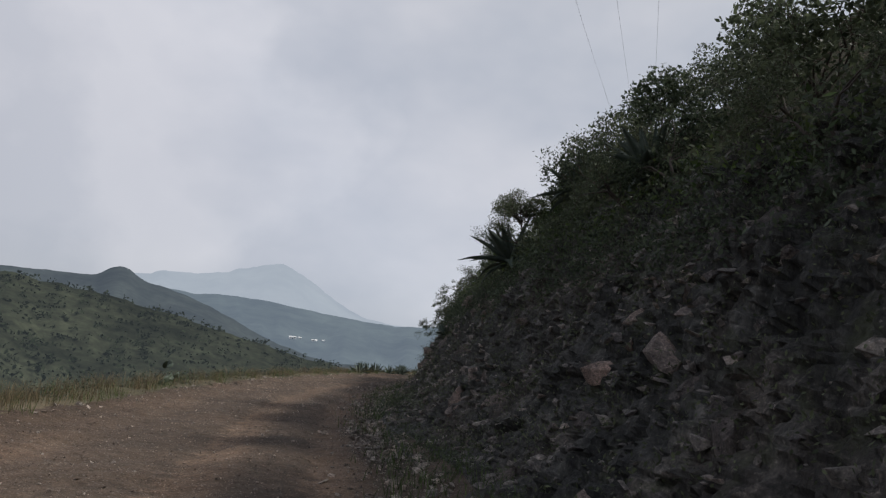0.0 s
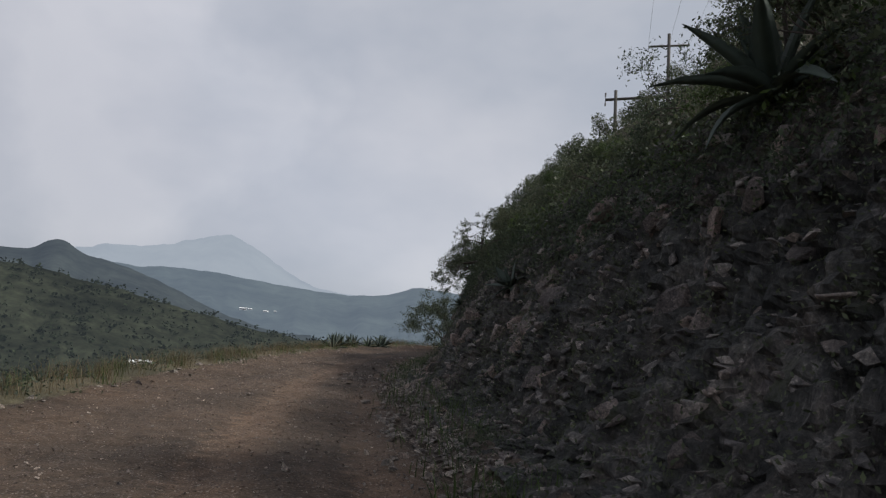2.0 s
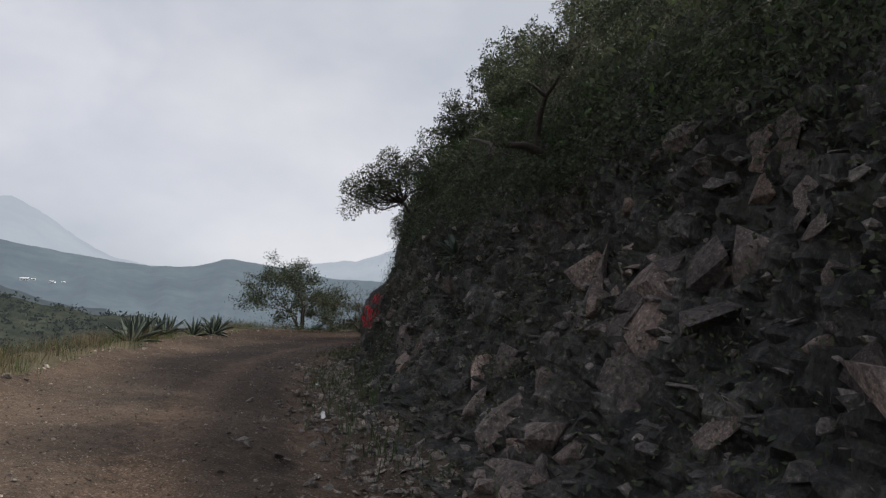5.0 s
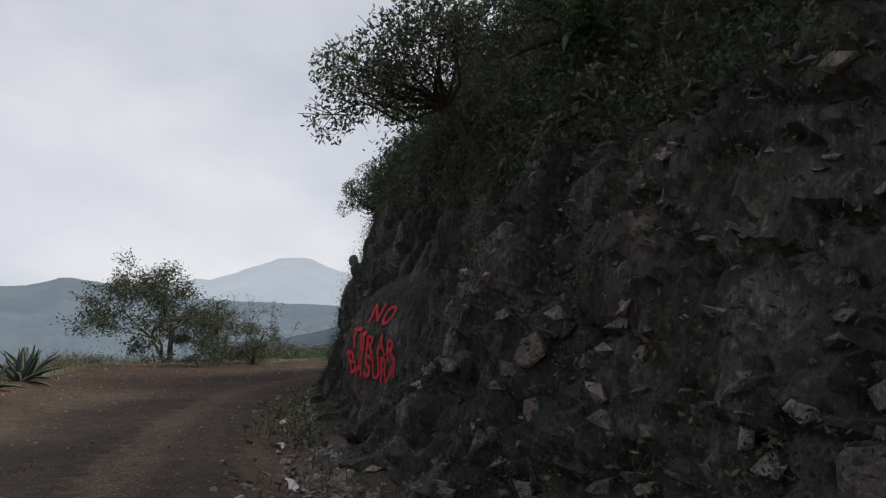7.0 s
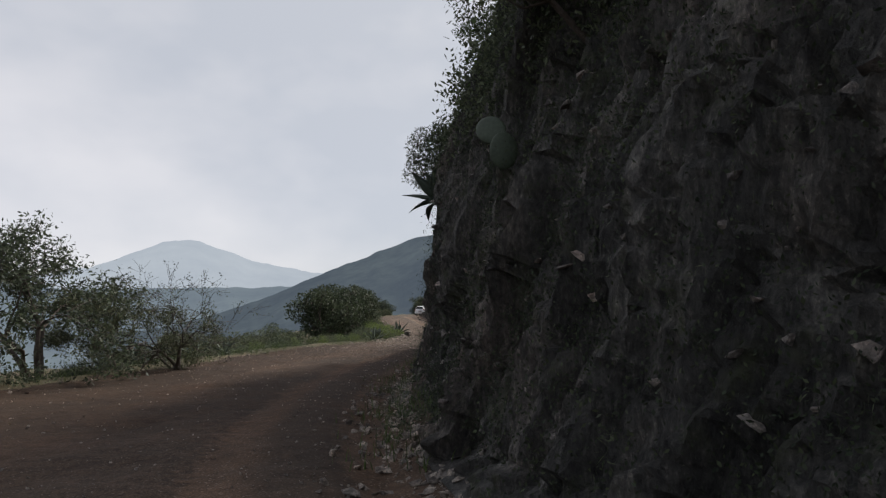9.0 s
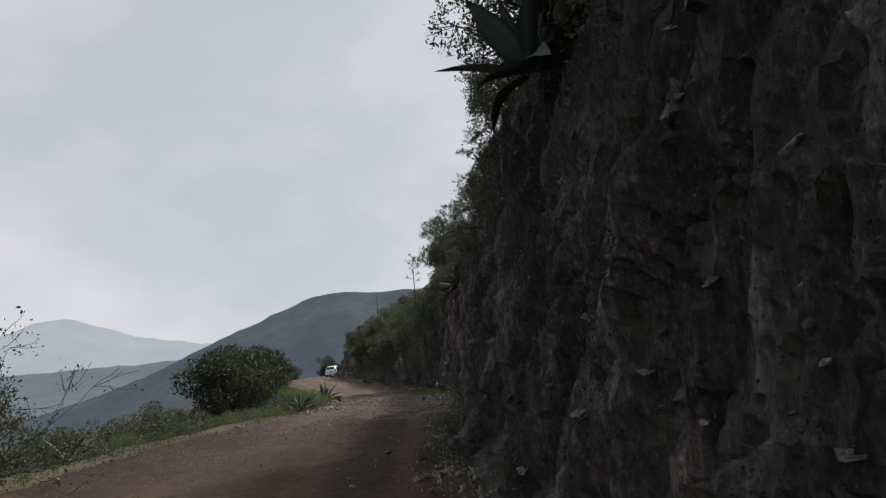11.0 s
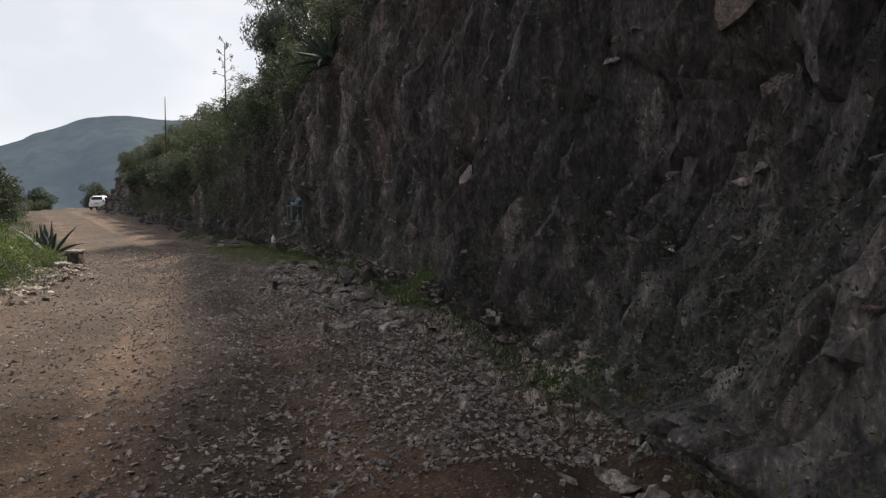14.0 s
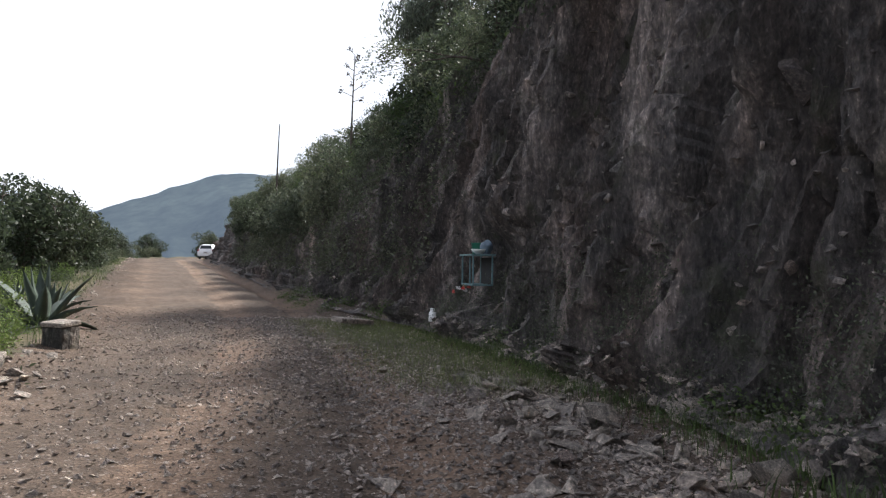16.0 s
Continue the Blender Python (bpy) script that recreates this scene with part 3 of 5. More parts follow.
v_k = np.r_[0, 0.2, 0.4, 0.7, 1.0, 1.4, 2.0, 3.0, 4.5, 6.5, 9.0, 12.0, 16.0, 21.0, 27.0, 34.0]
gs, gk = np.meshgrid(np.arange(S0, S1, 0.5), v_k)
gd = -section(K_EDGE, gs) - gk + 0.15
verge = tagged(new("verge", mesh_of("verge", np.concatenate([to_xy(gs, gd), verge_height(gs, gd)[..., None]], -1), grid_faces(*gs.shape), M_SOIL, True)),
               "grassy outer verge falling away from the dirt road", "verge", kind="structure")


def spread(lo, hi, step, far, grow=1.22):
    mid = list(np.arange(lo, hi, step))
    w, a, b = step, [], []
    p, q = lo, mid[-1]
    while p > -far:
        w *= grow
        p, q = p - w, q + w
        a.append(p)
        b.append(q)
    return np.array(a[::-1] + mid + b)


gx, gy = np.meshgrid(spread(-60, 140, 4.0, 4600), spread(-50, 210, 4.0, 4600))
xy = np.stack([gx, gy], -1).reshape(-1, 2)
q_s, q_d = to_sd(xy)
z_left = verge_height(q_s, q_d) - 0.6
_, prof = cut_profile(q_s, np.ones(len(q_s)))
brow = section(K_BROW, q_s)
k = np.maximum(q_d - brow, 0)
z_right = np.where(q_d < brow + 3, -0.8, prof - 2.5 + 0.62 * np.minimum(k, 34) + 0.8 + 0.28 * np.clip(k - 34, 0, 60))
far_out = smooth(120, 420, np.linalg.norm(xy - np.array((20, 60)), axis=1))
z = np.where(q_d < -section(K_EDGE, q_s), z_left, z_right) * (1 - far_out) + (-46 + 10 * fbm(xy[:, 0] / 140, xy[:, 1] / 140, 4, 81)) * far_out
ground = tagged(new("ground", mesh_of("ground", np.concatenate([xy, z[:, None]], 1), grid_faces(*gx.shape)[:, ::-1], M_SOIL, True)),
                "scrubby valley ground reaching to the horizon", "ground", kind="structure")


# ---- hills across the valley ----
def ridge(name, dist, depth, crest, material, label, rough=0.25, span=(-75, 70), foot=-46.0, seed=0, step=0.25, back=0.25):
    """A range of hills round the place: crest(bearing) gives its height in degrees over the eye."""
    b = np.arange(span[0], span[1], step)
    u = np.r_[np.linspace(0, 1, 26), np.linspace(1.06, 1 + back, 4)]
    gb, gu = np.meshgrid(b, u)
    top = 1.4 + dist * np.tan(np.radians(crest(gb)))
    r = dist - depth * (1 - gu)
    rise = np.where(gu <= 1, np.clip(gu, 0, 1) ** 1.25, 1 - (gu - 1) * 1.5)
    x, y = -r * np.sin(np.radians(gb)), 30 + r * np.cos(np.radians(gb))
    gully = fbm(gb * dist / 9000 * 3.0, gu * 2.0, 5, seed + 5, 0.55)
    z = foot + (top - foot) * rise + (top - foot) * rough * gully * (0.25 + 0.75 * np.sin(np.pi * np.clip(gu, 0, 1)))
    pts = np.stack([x, y, z], -1)
    return tagged(new(name, mesh_of(name, pts, grid_faces(*gb.shape)[:, ::-1], material, True)), label, "hills", kind="structure")


def humps(base, *peaks):
    return lambda b: base + sum(h * np.exp(-((b - c) / w) ** 2) for c, h, w in peaks) + 0.10 * fbm(b * 0.9, b * 0, 4, 7)


# second colour is the painted haze, third value its share
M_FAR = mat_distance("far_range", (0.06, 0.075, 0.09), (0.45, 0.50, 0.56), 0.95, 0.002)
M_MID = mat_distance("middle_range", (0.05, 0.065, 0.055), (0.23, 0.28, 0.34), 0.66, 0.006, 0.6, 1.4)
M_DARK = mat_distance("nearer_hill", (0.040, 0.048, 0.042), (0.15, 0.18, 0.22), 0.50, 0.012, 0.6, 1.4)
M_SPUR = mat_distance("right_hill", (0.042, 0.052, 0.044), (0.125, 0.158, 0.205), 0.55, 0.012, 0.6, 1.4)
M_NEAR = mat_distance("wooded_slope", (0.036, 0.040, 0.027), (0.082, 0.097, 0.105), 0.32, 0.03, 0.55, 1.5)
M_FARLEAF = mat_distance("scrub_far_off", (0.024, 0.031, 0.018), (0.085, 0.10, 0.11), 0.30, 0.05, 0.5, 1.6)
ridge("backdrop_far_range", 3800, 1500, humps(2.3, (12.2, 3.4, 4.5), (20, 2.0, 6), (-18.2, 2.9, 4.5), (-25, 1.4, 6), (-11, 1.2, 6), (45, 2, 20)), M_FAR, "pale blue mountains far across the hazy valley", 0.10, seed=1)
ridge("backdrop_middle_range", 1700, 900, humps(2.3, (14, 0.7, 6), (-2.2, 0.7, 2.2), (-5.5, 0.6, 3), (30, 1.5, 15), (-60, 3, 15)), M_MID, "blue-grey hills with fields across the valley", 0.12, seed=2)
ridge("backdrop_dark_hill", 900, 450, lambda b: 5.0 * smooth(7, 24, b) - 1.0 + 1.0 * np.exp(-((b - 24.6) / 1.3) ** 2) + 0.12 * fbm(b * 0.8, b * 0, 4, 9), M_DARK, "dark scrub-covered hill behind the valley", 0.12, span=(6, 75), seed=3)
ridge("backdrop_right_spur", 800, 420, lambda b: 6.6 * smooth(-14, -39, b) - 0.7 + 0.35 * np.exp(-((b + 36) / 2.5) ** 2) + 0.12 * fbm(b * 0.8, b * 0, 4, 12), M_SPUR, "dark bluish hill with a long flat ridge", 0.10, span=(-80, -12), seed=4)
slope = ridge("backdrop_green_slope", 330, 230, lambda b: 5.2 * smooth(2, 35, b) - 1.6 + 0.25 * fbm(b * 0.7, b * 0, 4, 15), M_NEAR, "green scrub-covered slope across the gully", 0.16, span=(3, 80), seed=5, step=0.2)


# ---- plants ----
def tube(verts, faces, a, b, ra, rb, sides=4):
    a, b = np.asarray(a, float), np.asarray(b, float)
    w = b - a
    w = w / (np.linalg.norm(w) + 1e-9)
    u = np.cross(w, (0.3, 0.7, 0.2))
    u /= np.linalg.norm(u)
    v = np.cross(w, u)
    k = len(verts)
    for p, r in ((a, ra), (b, rb)):
        for i in range(sides):
            c = 2 * math.pi * i / sides
            verts.append(p + r * (math.cos(c) * u + math.sin(c) * v))
    for i in range(sides):
        j = (i + 1) % sides
        faces.append((k + i, k + j, k + sides + j, k + sides + i))


def chain(points, radii, sides=6):
    """One unbroken round rod through the points."""
    p = np.asarray(points, float)
    w = np.gradient(p, axis=0)
    u = np.cross(w, (0.3, 0.7, 0.2))
    u /= np.linalg.norm(u, axis=1)[:, None]
    v = np.cross(w, u)
    v /= np.linalg.norm(v, axis=1)[:, None]
    c = 2 * np.pi * np.arange(sides) / sides
    pts = p[:, None] + np.asarray(radii, float)[:, None, None] * (np.cos(c)[None, :, None] * u[:, None] + np.sin(c)[None, :, None] * v[:, None])
    k = np.arange(sides)
    quad = np.stack([k, (k + 1) % sides, sides + (k + 1) % sides, sides + k], -1)
    return pts.reshape(-1, 3), (np.arange(len(p) - 1)[:, None, None] * sides + quad).reshape(-1, 4)


def tubes(segs, sides=3):
    """All branch segments in one go."""
    a, b = np.array([q[0] for q in segs]), np.array([q[1] for q in segs])
    ra, rb = np.maximum([q[2] for q in segs], 0.004), np.maximum([q[3] for q in segs], 0.003)
    w = b - a
    w /= np.linalg.norm(w, axis=1)[:, None] + 1e-9
    u = np.cross(w, (0.3, 0.7, 0.2))
    u /= np.linalg.norm(u, axis=1)[:, None]
    v = np.cross(w, u)
    c = 2 * np.pi * np.arange(sides) / sides
    ring = np.cos(c)[None, :, None] * u[:, None] + np.sin(c)[None, :, None] * v[:, None]
    pts = np.concatenate([a[:, None] + ra[:, None, None] * ring, b[:, None] + rb[:, None, None] * ring], 1)
    i = np.arange(sides)
    quad = np.stack([i, (i + 1) % sides, sides + (i + 1) % sides, sides + i], -1)
    faces = (np.arange(len(segs))[:, None, None] * 2 * sides + quad).reshape(-1, 4)
    return pts.reshape(-1, 3), faces


def grow(rng, height, wide, levels=4, splits=3, droop=0.0, stems=3, thick=0.022, open_twigs=0.62):
    """Branches from the ground: returns segments and the twig ends."""
    segs, ends = [], []

    def branch(p, way, length, radius, level):
        for i in range(3):
            way = way + rng.normal(0, 0.16, 3) + np.array((0, 0, -droop * 0.1 * level))
            way /= np.linalg.norm(way)
            q = p + way * length / 3
            segs.append((p, q, radius * (1 - 0.2 * i), radius * (1 - 0.2 * (i + 1))))
            if level >= min(2, levels - 1) and (level > 2 or i == 2):
                ends.append((q, way))
            p = q
        if level >= levels:
            return
        for _ in range(splits + (rng.random() < 0.4)):
            turn = way + rng.normal(0, open_twigs, 3) * np.array((wide, wide, 0.7))
            turn /= np.linalg.norm(turn)
            branch(p, turn, length * rng.uniform(0.55, 0.88), radius * 0.42, level + 1)

    for _ in range(stems):
        way = np.array((rng.normal(0, 0.45) * wide, rng.normal(0, 0.45) * wide, 1.0))
        branch(np.array((rng.normal(0, 0.06), rng.normal(0, 0.06), -0.25)), way / np.linalg.norm(way), height * 0.36, height * thick, 1)
    return segs, ends


def leaf_quads(rng, centres, per, size, scatter, narrow=0.4, hang=0.0):
    """Small leaves round the twig ends."""
    c = np.repeat(np.array(centres), per, axis=0) + rng.normal(0, 1, (len(centres) * per, 3)) * np.array((scatter, scatter, scatter * (1 + hang)))
    n = len(c)
    a = rng.normal(0, 1, (n, 3))
    a[:, 2] -= 2.2 * hang
    a /= np.linalg.norm(a, axis=1)[:, None]
    b = np.cross(a, rng.normal(0, 1, (n, 3)))
    b /= np.linalg.norm(b, axis=1)[:, None]
    L = size * rng.uniform(0.6, 1.3, (n, 1))
    W = L * narrow * rng.uniform(0.75, 1.25, (n, 1))
    pts = np.stack([c - a * L * 0.5, c + b * W * 0.5, c + a * L * 0.5, c - b * W * 0.5], 1).reshape(-1, 3)
    return pts, np.arange(n * 4).reshape(-1, 4)


def make_shrub(name, seed, height, wide, leaf_mat, label, category="shrub", per=9, leaf=0.085, scatter=0.09, levels=4, splits=3, stems=3, droop=0.0, thick=0.022, narrow=0.4, hang=0.0, keep=1.0):
    rng = np.random.default_rng(seed)
    segs, ends = grow(rng, height, wide, levels, splits, droop, stems, thick)
    thick_ones, thin_ones = [q for q in segs if q[2] > 0.03], [q for q in segs if q[2] <= 0.03]
    v, f = tubes(thin_ones)
    if thick_ones:
        v2, f2 = tubes(thick_ones, 7)
        v, f = np.concatenate([v, v2]), f.tolist() + (f2 + len(v)).tolist()
    ob = empty(name, Matrix(), label, category)
    part("trunk", mesh_of(name + "_trunk", v, f, M_BARK, True), ob)
    centres = [e[0] for e in ends if rng.random() < keep]
    pts, faces = leaf_quads(rng, centres, per, leaf, scatter, narrow, hang)
    part("crown", mesh_of(name + "_crown", pts, faces, leaf_mat), ob)
    return ob


def make_crowned(name, seed, height, radius, leaf_mat, label, category="tree", lobes=16, per=300, leaf=0.2, narrow=0.5, low=0.25, hang=0.0, thick=0.05, lobe=(0.30, 0.46), twigs=5):
    """A tree or bush whose leaves stand close round many uneven clumps, each on a limb of its own."""
    rng = np.random.default_rng(seed)
    way = rng.normal(0, 1, (lobes, 3))
    way /= np.linalg.norm(way, axis=1)[:, None]
    half = height * (1 - low) / 2
    mid = np.array((0, 0, height - half))
    centre = mid + way * np.array((radius, radius, half)) * rng.uniform(0.35, 0.8, (lobes, 1))
    size = radius * rng.uniform(*lobe, lobes)
    segs, fork = [], np.array((rng.normal(0, 0.1), rng.normal(0, 0.1), height * low))
    segs.append((np.array((0, 0, -0.4)), fork, height * thick, height * thick * 0.7))
    leaves = []
    for c, r in zip(centre, size):
        p = fork
        for i in range(3):
            q = fork + (c - fork) * (i + 1) / 3 + (rng.normal(0, 0.08 * radius, 3) if i < 2 else 0)
            segs.append((p, q, height * thick * (0.42 - 0.11 * i), height * thick * (0.31 - 0.10 * i)))
            p = q
        for _ in range(twigs):
            u = rng.normal(0, 1, 3)
            segs.append((c, c + u / np.linalg.norm(u) * r * rng.uniform(0.9, 1.15), height * thick * 0.10, 0.004))
        n = int(per * (r / size.mean()) ** 2)
        u = rng.normal(0, 1, (n, 3))
        u /= np.linalg.norm(u, axis=1)[:, None]
        bumpy = 1 + 0.22 * np.sin(u[:, 0] * 5 + c[0] * 3) * np.sin(u[:, 1] * 6 + c[1] * 2) * np.cos(u[:, 2] * 5)
        q = c + u * (r * bumpy * rng.uniform(0.45, 1.0, n) ** 0.55)[:, None] * np.array((1, 1, 0.85))
        q[:, 2] -= hang * r * 0.5 * rng.random(n)
        leaves.append(q)
    v, f = tubes(segs, 5)
    ob = empty(name, Matrix(), label, category)
    part("trunk", mesh_of(name + "_trunk", v, f, M_BARK, True), ob)
    pts, faces = leaf_quads(rng, np.concatenate(leaves), 1, leaf, 0.02, narrow, hang)
    part("crown", mesh_of(name + "_crown", pts, faces, leaf_mat), ob)
    return ob


USED = set()


def put(proto, place, turn, scale, squash=1.0, lean=(0, 0)):
    """The first time the thing itself, then copies."""
    m = Matrix.Translation(place) @ pose(0, 0, 0, 0, 0, turn) if lean == (0, 0) else Matrix.Translation(place) @ pose(0, 0, 0, lean[0], lean[1], 0) @ pose(0, 0, 0, 0, 0, turn)
    if proto.name in USED:
        ob = copy_thing(proto, m)
    else:
        USED.add(proto.name)
        proto.matrix_basis = m
        ob = proto
    ob.scale = (scale, scale, scale * squash)
    return ob


def slope_z(s, d):
    """Height of the face or the hillside at a place beside the road."""
    v = np.linspace(0, 2, 240)
    dd, zz = cut_profile(np.full(240, float(s)), v)
    return float(np.interp(d, dd, zz))


def towards_road(s, tilt):
    """Lean that tips a plant's top out over the road."""
    n = Vector((float(np.interp(s, AXIS_S, AXIS_N[:, 0])), float(np.interp(s, AXIS_S, AXIS_N[:, 1]))))
    return (n.y * tilt, -n.x * tilt)


DARK = "dark green thorny shrub with fine leaves on the slope"
SHRUBS = [make_shrub("thorn_shrub", 100 + i, 2.4, 1.15, M_LEAF, DARK, per=11, leaf=0.074, scatter=0.095, stems=2) for i in range(4)]
LIGHT = [make_shrub("leafy_shrub", 200 + i, 2.2, 1.0, M_LEAF_L, "fresh green leafy shrub on the slope", per=10, leaf=0.085, scatter=0.10, stems=2) for i in range(2)]
SMALL = [make_crowned("low_scrub", 300 + i, 1.9, 1.15, M_LEAF, "low dark scrub bush on the hillside", "shrub", lobes=11, per=300, leaf=0.085, low=0.05, thick=0.02, lobe=(0.26, 0.44)) for i in range(3)]
rng = np.random.default_rng(5)
s = 8.0
while s < 180:
    brow_d = float(section(K_BROW, s))
    for n, (lo, hi) in enumerate(((-0.1, 0.9), (0.9, 2.4), (2.4, 5.0), (5.0, 10.0))):
        if rng.random() > (0.85, 0.85, 0.45, 0.15)[n]:
            continue
        d = brow_d + rng.uniform(lo, hi)
        q = s + rng.uniform(-0.7, 0.7)
        tall = float(np.interp(s, [0, 30, 45, 60, 80, 100, 118, 130, 185], [1.0, 0.95, 0.55, 0.8, 0.7, 0.8, 1.15, 1.15, 1.0]))
        if n >= 2 or s > 150 or (n == 1 and rng.random() < 0.85):
            proto, size = SMALL[rng.integers(3)], rng.uniform(0.85, 1.3)
        elif rng.random() < 0.2:
            proto, size = LIGHT[rng.integers(2)], rng.uniform(0.5, 0.85)
        else:
            proto, size = SHRUBS[rng.integers(4)], rng.uniform(0.65, 1.05)
        out = float(np.interp(s, [60, 66, 88, 94], [40, 12, 12, 40]))
        d += float(np.interp(s, [64, 68, 88, 92], [0, 0.6, 0.8, 0.3])) if n == 0 else 0
        lean = towards_road(q, rng.uniform(out * 0.3, out)) if n == 0 else (0, 0)
        put(proto, at(q, d, slope_z(q, d) - 0.12), rng.uniform(0, 360), size * tall, rng.uniform(0.8, 1.1), lean)
    s += 1.7 if s < 125 else 2.6


for q in np.arange(84.0, 118.0, 1.9):
    d = -float(section(K_EDGE, q)) - rng.uniform(1.6, 3.0)
    put(SMALL[rng.integers(3)], at(q, d, -0.8), rng.uniform(0, 360), rng.uniform(0.65, 0.95), 0.9)

for x, y in ((8.2, 79.8), (9.6, 81.4), (10.9, 82.5), (12.2, 83.8), (13.6, 85.2), (15.0, 86.6), (16.4, 87.8), (17.8, 89.0)):
    put(SMALL[rng.integers(3)], Vector((x, y, -0.95 + rng.uniform(-0.2, 0.2))), rng.uniform(0, 360), rng.uniform(0.95, 1.2), 0.95)


def ground_cover(name, label, category, count, spots, size, narrow, material, upright=0.0, seed=0, clump=10, scatter=0.2):
    """One mesh of many small leaves or blades, in clumps at the given spots."""
    rng = np.random.default_rng(seed)
    c = spots(rng, count)
    pts, faces = leaf_quads(rng, c, clump, size, scatter, narrow, upright)
    return tagged(new(name, mesh_of(name, pts, faces, material)), label, category, kind="stuff")


def on_hill(lo, hi, v0, v1):
    def pick(rng, n):
        s, v = rng.uniform(lo, hi, n), rng.uniform(v0, v1, n)
        p = cut_surface(s, v)
        p[:, 2] += rng.uniform(0, 0.3, n)
        return p
    return pick


ground_cover("undergrowth", "dark green undergrowth covering the steep slope", "undergrowth", 3600, on_hill(8, 170, 0.94, 1.25), 0.12, 0.42, M_LEAF, seed=11, clump=18, scatter=0.22)
ground_cover("undergrowth", "light green weeds growing between the rocks", "undergrowth", 900, on_hill(8, 150, 0.86, 1.12), 0.12, 0.4, M_LEAF_L, seed=12, clump=14, scatter=0.14)
ground_cover("undergrowth", "dark scrub hanging over the upper rock face", "undergrowth", 2600, on_hill(44, 82, 0.74, 1.12), 0.075, 0.42, M_LEAF, seed=14, clump=22, scatter=0.16)
ground_cover("undergrowth", "patches of moss and small leaves between the fallen rocks", "undergrowth", 1900, on_hill(10, 58, 0.04, 0.95), 0.05, 0.45, M_LEAF, seed=16, clump=20, scatter=0.13)
ground_cover("undergrowth", "dark leaves hanging down over the upper rocks", "undergrowth", 2000, on_hill(8, 60, 0.68, 1.0), 0.075, 0.42, M_LEAF, seed=17, clump=20, scatter=0.17)
ground_cover("undergrowth", "grey-green scrub growing down the slope to the road", "undergrowth", 4200, on_hill(115, 152, 0.22, 1.15), 0.085, 0.42, M_LEAF_G, seed=18, clump=22, scatter=0.24)
ground_cover("undergrowth", "dark leaves hanging from the brow of the tall cut", "undergrowth", 2600, on_hill(82, 118, 0.88, 1.2), 0.08, 0.42, M_LEAF, seed=19, clump=22, scatter=0.22)
ground_cover("undergrowth", "dark leafy weeds grown up the foot of the rock", "undergrowth", 2200, on_hill(84, 114, 0.0, 0.26), 0.028, 0.45, M_LEAF_G, seed=20, clump=34, scatter=0.14)
for lo, hi, seed in ((54, 61.2, 25), (63.3, 73, 26)):
    ground_cover("creepers", "dark moss and small leaves between the stones of the rock", "creepers", 1000, on_hill(lo, hi, 0.1, 1.0), 0.036, 0.45, M_LEAF_T, upright=0.4, seed=seed, clump=20, scatter=0.11)
ground_cover("creepers", "dark moss and hanging creepers on the shaded rock", "creepers", 3000, on_hill(65.5, 98, 0.08, 1.0), 0.030, 0.45, M_LEAF_T, upright=0.5, seed=15, clump=36, scatter=0.11)
ground_cover("cliff_weeds", "small weeds and grass in the cracks of the rock", "weeds", 2400, on_hill(10, 125, 0.08, 0.95), 0.08, 0.045, M_LEAF, seed=13, clump=12, scatter=0.06)


def blades(name, label, category, count, spots, height, material, seed, wide=0.012, lean=0.35):
    """Grass: single bent blades standing on the ground."""
    rng = np.random.default_rng(seed)
    base = spots(rng, count)
    n = len(base)
    h = height * rng.uniform(0.45, 1.2, (n, 1))
    way = rng.normal(0, lean, (n, 2))
    side = rng.normal(0, 1, (n, 2))
    side /= np.linalg.norm(side, axis=1)[:, None]
    z0 = np.zeros((n, 1))
    w = np.concatenate([side * wide * height / 0.5, z0], 1)
    mid = base + np.concatenate([way * h * 0.35, h * 0.6], 1)
    tip = base + np.concatenate([way * h, h], 1)
    pts = np.stack([base - w, base + w, mid + w * 0.7, mid - w * 0.7, tip], 1).reshape(-1, 3)
    k = np.arange(n)[:, None] * 5
    faces = np.concatenate([k + np.array([[0, 1, 2, 3]])], 0).tolist() + (k + np.array([[3, 2, 4]])).tolist()
    return tagged(new(name, mesh_of(name, pts, faces, material)), label, category, kind="stuff")


def on_verge(lo, hi, k0, k1, tuft=0.12, gap=0.0):
    def pick(rng, n):
        m = max(1, n // 16)
        ts = rng.uniform(lo, hi, m)
        td = -section(K_EDGE, ts) - rng.uniform(k0, k1, m)
        i = rng.integers(0, m, n)
        s, d = ts[i] + rng.normal(0, tuft, n), td[i] + rng.normal(0, tuft, n)
        return np.concatenate([to_xy(s, d), verge_height(s, d)[:, None] - 0.02], 1)
    return pick


blades("dry_grass", "tall dry straw-coloured grass along the road's outer edge", "grass", 14000, on_verge(8, 80, 0.0, 2.2), 0.42, M_STRAW, 21, wide=0.005)
blades("verge_grass", "green grass tufts along the road's outer edge", "grass", 14000, on_verge(8, 175, -0.2, 2.6), 0.34, M_LEAF_L, 22, wide=0.006)
ground_cover("verge_weeds", "mixed green weeds on the verge beside the road", "weeds", 2600, on_verge(10, 175, 0.2, 3.2, 0.3), 0.075, 0.4, M_LEAF_G, seed=23, clump=22, scatter=0.17)

ground_cover("verge_weeds", "dark tangled weeds on the verge of the bend", "weeds", 3400, on_verge(74, 118, 0.1, 4.5, 0.35), 0.06, 0.42, M_LEAF, seed=24, clump=26, scatter=0.2)

